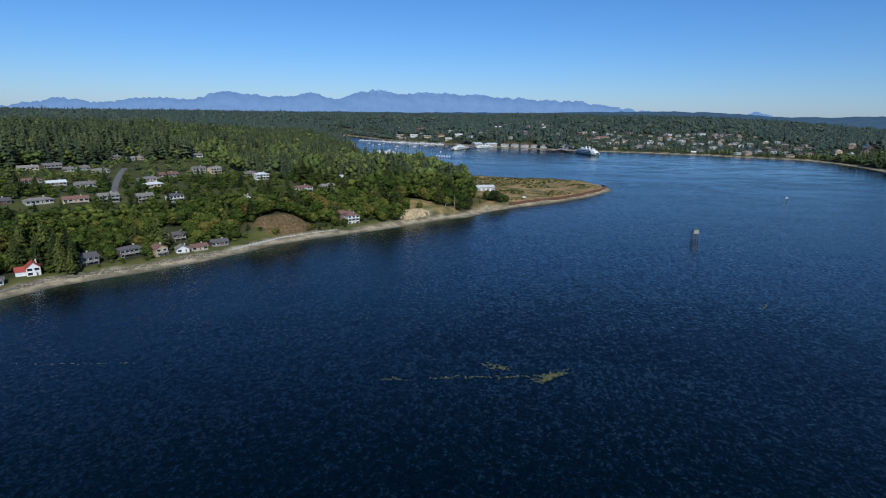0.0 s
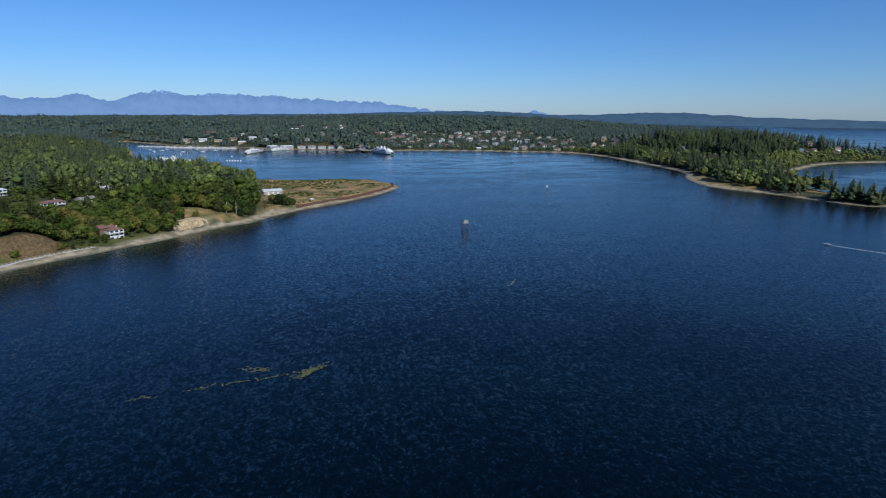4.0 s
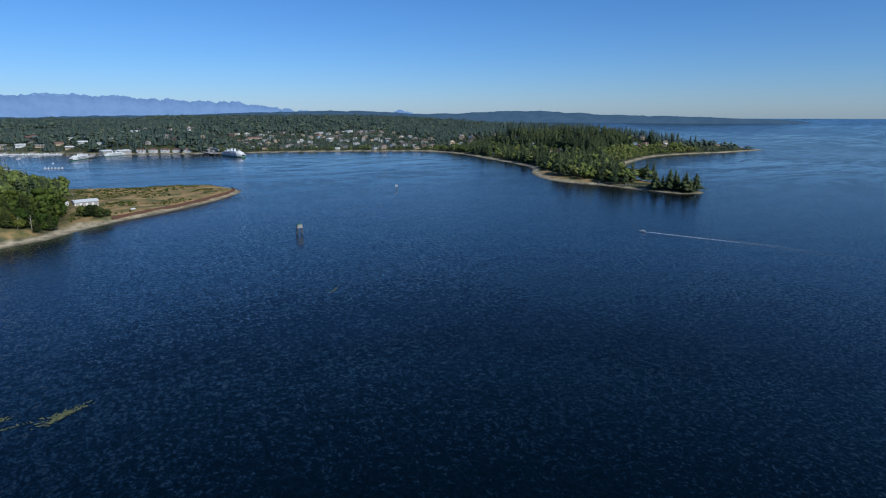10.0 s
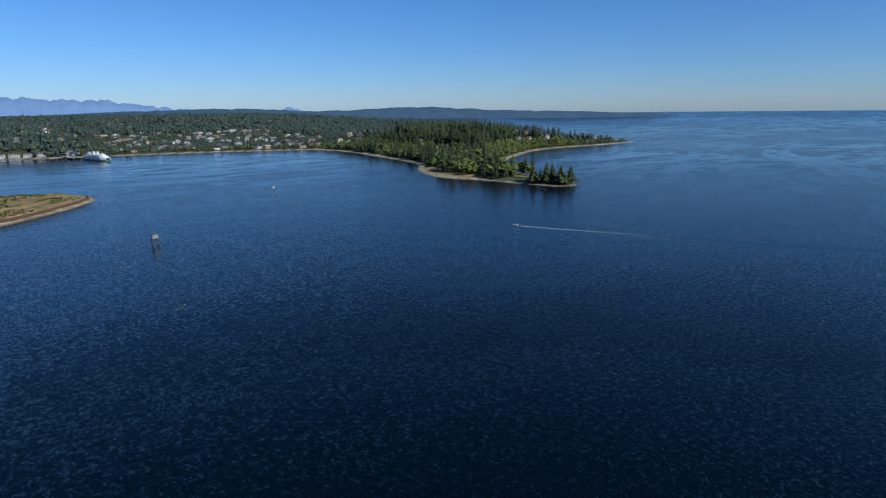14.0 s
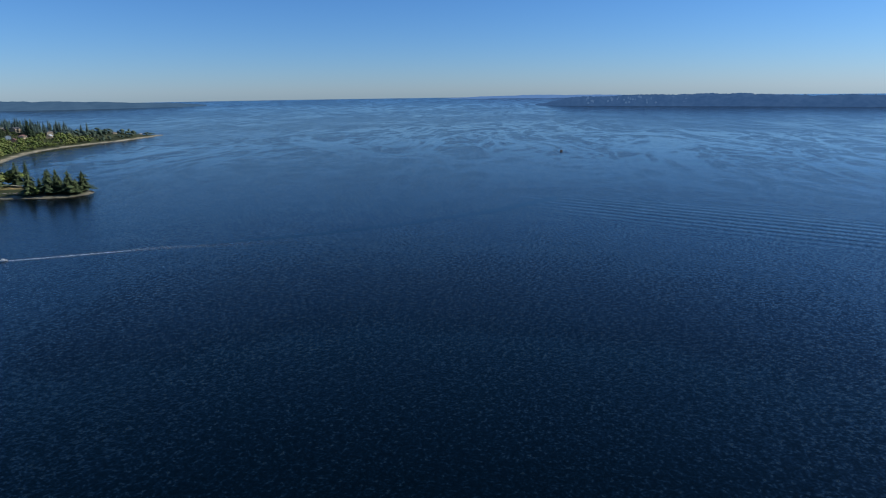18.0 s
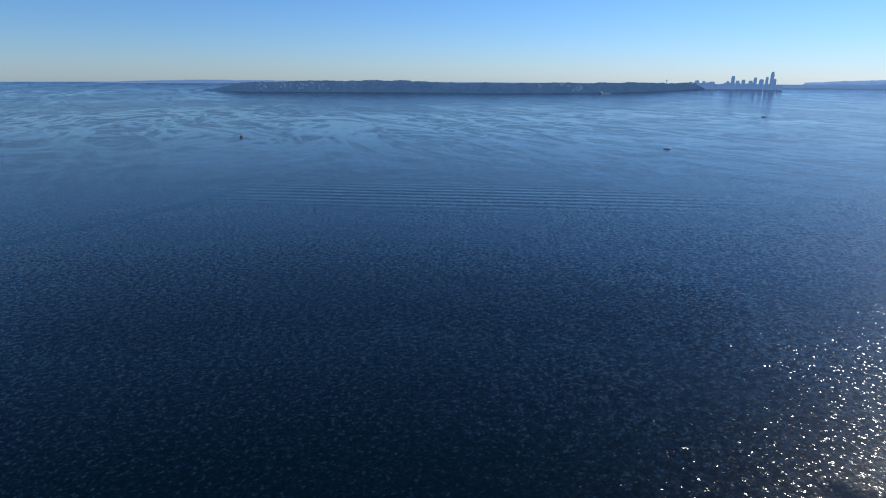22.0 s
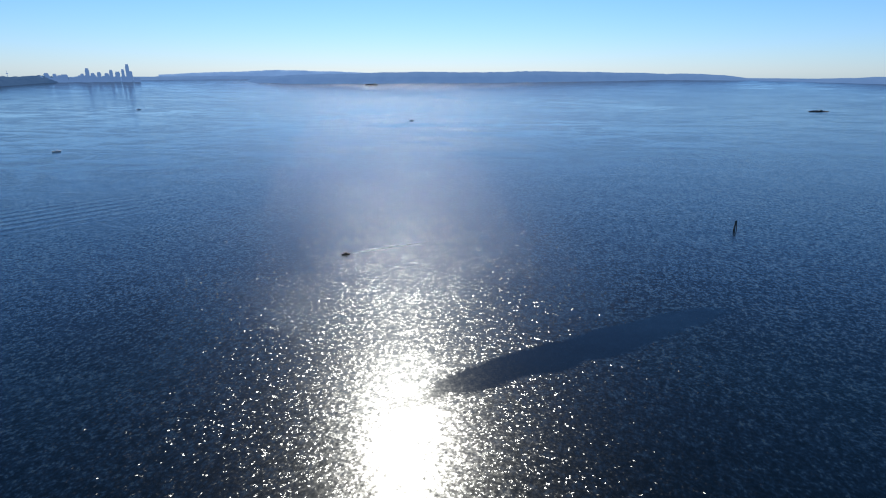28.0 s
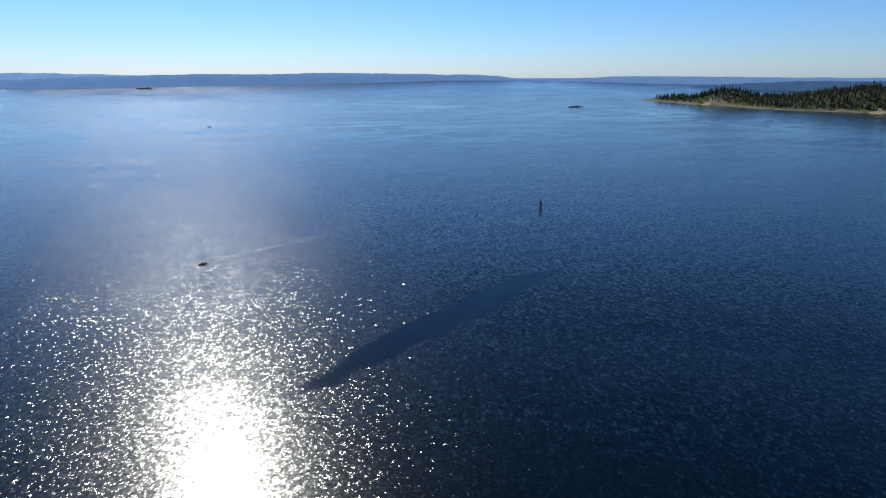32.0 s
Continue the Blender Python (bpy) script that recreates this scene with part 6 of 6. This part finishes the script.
def pier(name, label, line, width, z=3.4, group="piers"):
    a, b = Vector(line[0]), Vector(line[1])
    d = b - a
    root = thing(name, label, "pier", group, at=(a.x, a.y, 0), rz=math.degrees(math.atan2(d.y, d.x)))
    L = d.length
    Solid().box(0, -width / 2, z - 0.5, L, width / 2, z).part("deck", M_DECK, root)
    for k in range(int(L / 12) + 1):
        for s in (-1, 1):
            Solid().tube((min(k * 12 + 1, L - 1), s * (width / 2 - 0.6), -5), (min(k * 12 + 1, L - 1), s * (width / 2 - 0.6), z - 0.4), 0.5, None, 6).part("post", M_TIMBER, root)
    return root


pier("ferry_pier", "timber ferry pier with vehicle ramps", ((345, 1770), (352, 1640)), 26, 4.5)
pier("ferry_pier", "timber berth beside the docked ferry", ((330, 1690), (300, 1640)), 12, 4.5)
pier("yard_pier", "timber pier of the ferry maintenance yard", ((70, 1800), (62, 1690)), 14, 3.5)
pier("yard_pier", "long low pier of the maintenance yard", ((150, 1800), (20, 1690)), 9, 3.0)
for k, (x, y) in enumerate(((330, 1628), (344, 1618), (362, 1612), (310, 1630), (372, 1640), (296, 1636), (20, 1600), (60, 1620))):
    dol = thing("mooring_dolphin", "cluster of dark timber piles at the ferry berth", "dolphin", "mooring dolphins", at=(x, y, 0))
    for j in range(5):
        a = j * 1.256
        Solid().tube((1.3 * math.cos(a), 1.3 * math.sin(a), -4), (0.6 * math.cos(a), 0.6 * math.sin(a), 6.5), 0.45, 0.4, 6).part("post", M_TIMBER, dol)
term = thing("ferry_terminal", "grey-roofed ferry terminal hall on the pier", "terminal", at=(352, 1730, 4.4), rz=-85)
Solid().box(-16, -9, 0, 16, 9, 6).part("wall", M_GREYW, term)
Solid().prism([(-11, 5.6), (11, 5.6), (0, 13)], "x", -18, 18).part("roof", M_RGREY, term)
walkway = Solid().box(10, -2, 7.5, 90, 2, 11)
for k in range(4):
    walkway.box(24 + 18 * k, -0.6, -4, 25.2 + 18 * k, 0.6, 7.5)
walkway.part("overhead_walkway", M_STEEL, term)
for k in range(6):
    Solid().box(-13 + 5 * k, -9.1, 1.5, -10.5 + 5 * k, -9.0, 4.2).part("window", M_GLASS, term)
for x, y, rz, w in ((140, 1800, 35, 36), (100, 1815, 30, 26)):
    sh = thing("yard_shed", "large pale metal shed at the ferry yard", "shed", "yard sheds", at=(x, y, 3), rz=rz)
    Solid().box(-w / 2, -11, -3, w / 2, 11, 7.5).part("wall", M_GREYW, sh)
    Solid().prism([(-12, 7.3), (12, 7.3), (0, 10.5)], "x", -w / 2 - 1, w / 2 + 1).part("roof", M_RPALE, sh)
    for k in range(3):
        Solid().box(-w / 2 + 3 + k * w / 3.2, -11.1, 0, -w / 2 + 9 + k * w / 3.2, -11.0, 6).part("roller_door", M_GREYW, sh)

# ---- marinas ----
rb = random.Random(8)
proto_s = sailboat((-206, 2010), 20, 11, "boats in the marina")
proto_m = motorboat((-196, 2005), 25, 11, "boats in the marina", "white cabin cruiser moored in the marina")
for row, (ax, ay, bx, by, num) in enumerate(((-206, 1990, -5, 1895, 30), (-180, 1965, 0, 1880, 24), (-300, 2060, -190, 2010, 12), (-176, 1535, -72, 1338, 20), (-166, 1505, -84, 1336, 17), (-150, 1520, -62, 1350, 18))):
    for k in range(num):
        t = (k + 0.5) / num
        x, y = ax + (bx - ax) * t + rb.uniform(-2, 2), ay + (by - ay) * t + rb.uniform(-3, 3)
        c = copy_thing(proto_s if rb.random() < 0.55 else proto_m, pose(x, y, 0, 0, 0, 65 + rb.choice((0, 180)) + rb.uniform(-8, 8)))
        s = rb.uniform(0.8, 1.35) * (1.7 if row > 2 else 1.45)
        c.scale = (s, s, s)
for k, (x, y) in enumerate(((-139, 1666), (-143, 1769), (-113, 1874), (-197, 1889), (-245, 1905), (-60, 1820), (-220, 1800), (-90, 1760), (-10, 1560), (-150, 1600), (-205, 1850), (-45, 1880))):
    c = copy_thing(proto_s if k % 3 else proto_m, pose(x, y, 0, 0, 0, rb.uniform(0, 360)))
    c["group"] = "boats at anchor"
    c["label"] = "white boat at anchor in the harbour"
for k in range(6):
    c = copy_thing(proto_m, pose(-18 + 6 * k, 1420 - 3 * k, 0, 0, 0, 80))
    c["group"] = "small boats in a row"
    c["label"] = "small white boat in a row on the harbour"
pier("boatyard_pier", "boatyard pier crowded with masts", ((-178, 1545), (-66, 1330)), 5, 1.2)
pier("marina_float", "long marina float lined with boats", ((-210, 2000), (0, 1903)), 4, 1.0)

# ---- town and far houses ----
TOWN = [
    (812, 1572, 22, 14, 3, "t", "P", "flat"), (790, 1580, 18, 12, 2, "w", "P", "flat"), (586, 1775, 20, 12, 2, "w", "G", "gable"), (644, 1800, 16, 12, 2, "t", "B", "gable"),
    (791, 1962, 18, 14, 4, "g", "P", "hip"), (760, 2080, 16, 12, 3, "t", "G", "gable"), (1000, 2300, 34, 14, 3, "w", "P", "flat"), (838, 1930, 20, 12, 2, "w", "G", "gable"),
    (824, 1800, 18, 12, 2, "t", "G", "hip"), (692, 1632, 16, 10, 1, "w", "P", "gable"), (1080, 1980, 22, 12, 2, "t", "P", "gable"), (966, 1950, 20, 12, 2, "w", "G", "gable"),
    (1035, 1493, 16, 10, 2, "u", "P", "gable"), (1019, 1366, 18, 10, 1, "t", "P", "hip"), (969, 1066, 13, 9, 2, "w", "P", "gable"), (880, 913, 12, 9, 2, "u", "P", "gable"),
    (815, 775, 13, 9, 2, "w", "P", "gable"), (582, 2180, 52, 16, 2, "t", "B", "hip"), (178, 2120, 30, 14, 2, "w", "P", "flat"), (47, 2032, 26, 14, 2, "w", "P", "gable"),
    (-150, 2120, 30, 14, 2, "t", "P", "flat"), (15, 1996, 24, 14, 2, "t", "P", "gable"), (317, 2180, 26, 14, 2, "t", "B", "gable"), (236, 2090, 24, 12, 2, "w", "P", "flat"),
    (-164, 2165, 30, 14, 2, "t", "P", "flat"), (-110, 2104, 26, 13, 2, "w", "P", "gable"), (-59, 2066, 28, 13, 2, "t", "P", "flat"), (-12, 2050, 24, 13, 2, "t", "B", "gable"), (90, 1985, 24, 13, 2, "w", "P", "flat"), (24, 2123, 26, 13, 2, "w", "P", "flat"),
    (157, 2300, 30, 14, 3, "w", "P", "flat"), (203, 2255, 28, 13, 3, "w", "P", "gable"), (252, 2360, 34, 14, 3, "t", "P", "flat"), (326, 2280, 30, 14, 3, "w", "B", "hip"), (388, 2250, 34, 14, 3, "t", "B", "hip"),
    (1390, 1095, 22, 12, 2, "t", "B", "hip"), (1340, 1075, 16, 10, 2, "b", "B", "gable"), (1440, 1070, 16, 10, 2, "t", "P", "gable"), (1620, 1030, 16, 10, 1, "t", "G", "gable"), (1700, 1010, 16, 10, 1, "t", "G", "gable")]
for x, y, w, dp, st, wall, roof, shape in TOWN:
    house(x, y, w, dp, st, wall, roof, shape, rz=rnd.uniform(-12, 16) + (28 if x > 860 else 8), far=True, group="buildings of the far shore", name="building" if w > 19 else "house")
for k, (x, y) in enumerate(((185, 1803), (214, 1791), (243, 1780), (272, 1769), (298, 1762))):
    house(x, y, 21, 13, 3, "w", "B", "hip", rz=-20, far=True, group="waterfront apartments", name="apartment_block", label="cream three-storey waterfront apartment block with a brown roof", z=3.2)
placed = 0
while placed < 150:
    if placed < 105:
        x, y = rnd.uniform(480, 1150), rnd.uniform(1500, 2600)
    elif placed < 128:
        x, y = rnd.uniform(-300, 480), rnd.uniform(1850, 2500)
    else:
        x, y = rnd.uniform(900, 1500), rnd.uniform(950, 1500)
    d = float(inside_depth(x, y)[0])
    if not 32 < d < (800 if placed < 128 else 300) or any((x - c[0]) ** 2 + (y - c[1]) ** 2 < (c[2] + 9) ** 2 for c in CLEAR):
        continue
    house(x, y, rnd.uniform(11, 22), rnd.uniform(9, 13), rnd.choice((2, 2, 3)), rnd.choice("wwttggbbu"), rnd.choice("GGGDDB"), rnd.choice(("gable", "gable", "hip", "front")), rz=rnd.uniform(-40, 60), far=True, group="houses of the town")
    placed += 1
rk = np.random.RandomState(77)
vs, fs, n = [], [], 0
for k in range(150):
    t = rk.uniform()
    x, y = 742 + 70 * t ** 1.3 + rk.normal(0, 4), 640 - 150 * t + rk.normal(0, 6)
    if not 3 < float(inside_depth(x, y)[0]) < 24:
        continue
    s = rk.uniform(0.8, 2.4)
    vs.append(bv * s * rk.uniform(0.7, 1.3, (len(bv), 1)) * (1.2, 1, 0.6) + (x, y, ground_z(x, y)))
    fs.append(bf + n)
    n += len(bv)
thing("shore_rocks", "brown rocks along the low wooded point", "rocks", kind="stuff", mesh=mesh_of("shore_rocks", np.concatenate(vs), np.concatenate(fs), M_ROCK))

# ---- city skyline across the sound: bearing, top elevation, width in degrees ----
SKYLINE = [(137.3, -0.62, 0.5), (137.8, -0.42, 0.36), (138.35, -0.46, 0.28), (139.0, -0.5, 0.5), (139.9, -0.62, 0.4), (140.25, -0.45, 0.24), (140.63, -0.14, 0.3), (141.0, -0.42, 0.3), (141.45, -0.36, 0.3),
           (142.0, -0.42, 0.34), (142.33, -0.22, 0.26), (142.8, -0.33, 0.36), (143.2, -0.18, 0.22), (143.56, 0.12, 0.28), (143.75, -0.3, 0.3)]
rs_ = random.Random(5)
SKYLINE = [(a, (e + 0.62) * 1.32 - 0.60, w * 0.9) for a, e, w in SKYLINE]
SKYLINE += [(136.9 + 7.2 * k / 23 + rs_.uniform(-0.1, 0.1), -0.62 + rs_.uniform(-0.12, 0.14), rs_.uniform(0.3, 0.5)) for k in range(24)]
for a, e, w in SKYLINE:
    R = 4300 + rs_.uniform(-40, 40)
    top = EYE_H + R * math.tan(radians(e))
    base = float(sea_level(np.array([R]))[0])
    half = R * radians(w) * 0.55
    ob = thing("skyscraper", "hazy blue-grey tower block on the far waterfront", "skyscraper", "city skyline", at=(EAST_C[0] + R * math.sin(radians(a)), EAST_C[1] + R * math.cos(radians(a)), base), rz=-a)
    h = top - base
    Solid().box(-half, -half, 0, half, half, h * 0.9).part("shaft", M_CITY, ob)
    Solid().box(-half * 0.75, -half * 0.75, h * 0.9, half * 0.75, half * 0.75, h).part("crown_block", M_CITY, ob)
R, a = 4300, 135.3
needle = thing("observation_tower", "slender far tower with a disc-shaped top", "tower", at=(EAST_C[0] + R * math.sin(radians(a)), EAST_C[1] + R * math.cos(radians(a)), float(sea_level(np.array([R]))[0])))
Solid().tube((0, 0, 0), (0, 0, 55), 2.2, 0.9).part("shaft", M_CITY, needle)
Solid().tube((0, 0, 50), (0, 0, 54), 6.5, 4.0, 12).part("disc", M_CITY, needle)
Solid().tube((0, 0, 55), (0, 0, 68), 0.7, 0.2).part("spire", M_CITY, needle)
# pale houses scattered over the far bluff
rb2 = random.Random(23)
specks = Solid()
for k in range(120):
    a, f = rb2.uniform(97, 128), rb2.uniform(0.25, 0.95)
    R = float(sea_radius(np.array([EYE_H / math.tan(radians(1.6))]))[0]) + 40 + 80 * f
    z = EYE_H - R * math.tan(radians(1.45 - 0.85 * f))
    x, y, w, h = 170 + R * math.sin(radians(a)), -12 + R * math.cos(radians(a)), rb2.uniform(2, 6), rb2.uniform(1.5, 3)
    specks.box(x - w, y - w, z - 8, x + w, y + w, z + h)
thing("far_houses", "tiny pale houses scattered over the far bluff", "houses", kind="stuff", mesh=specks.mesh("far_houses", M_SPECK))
dome_r, dome_a = 3520.0, 129.6
dome = thing("waterfront_hall", "far white domed hall on the opposite waterfront", "hall", at=(170 + dome_r * math.sin(radians(dome_a)), -12 + dome_r * math.cos(radians(dome_a)), float(sea_level(np.array([dome_r]))[0])), rz=40)
Solid().box(-38, -8, -2, 20, 8, 7).part("wall", M_SPECK, dome)
Solid().prism([(20 + 14 * math.cos(3.1416 * j / 8), 14 * math.sin(3.1416 * j / 8)) for j in range(9)], "y", -9, 9).part("roof", M_RPALE, dome, "bright curved white roof")
# a far cargo ship and a pale far vessel
ship_b, ship_r = 164.4, 3790.0
ship = thing("cargo_ship", "dark cargo ship far off below the headland", "ship", at=(205 + ship_r * math.sin(radians(ship_b)), ship_r * math.cos(radians(ship_b)), float(sea_level(np.array([ship_r]))[0])), rz=18)
hull_solid(84, 13, 5, 1.5).part("hull", M_BLACK, ship)
Solid().box(-29, -5, 4, -20, 5, 11).part("bridge_house", M_GREYW, ship)
Solid().box(-18, -5, 5, 24, 5, 7.5).part("cargo", M_RUST, ship)

plant()
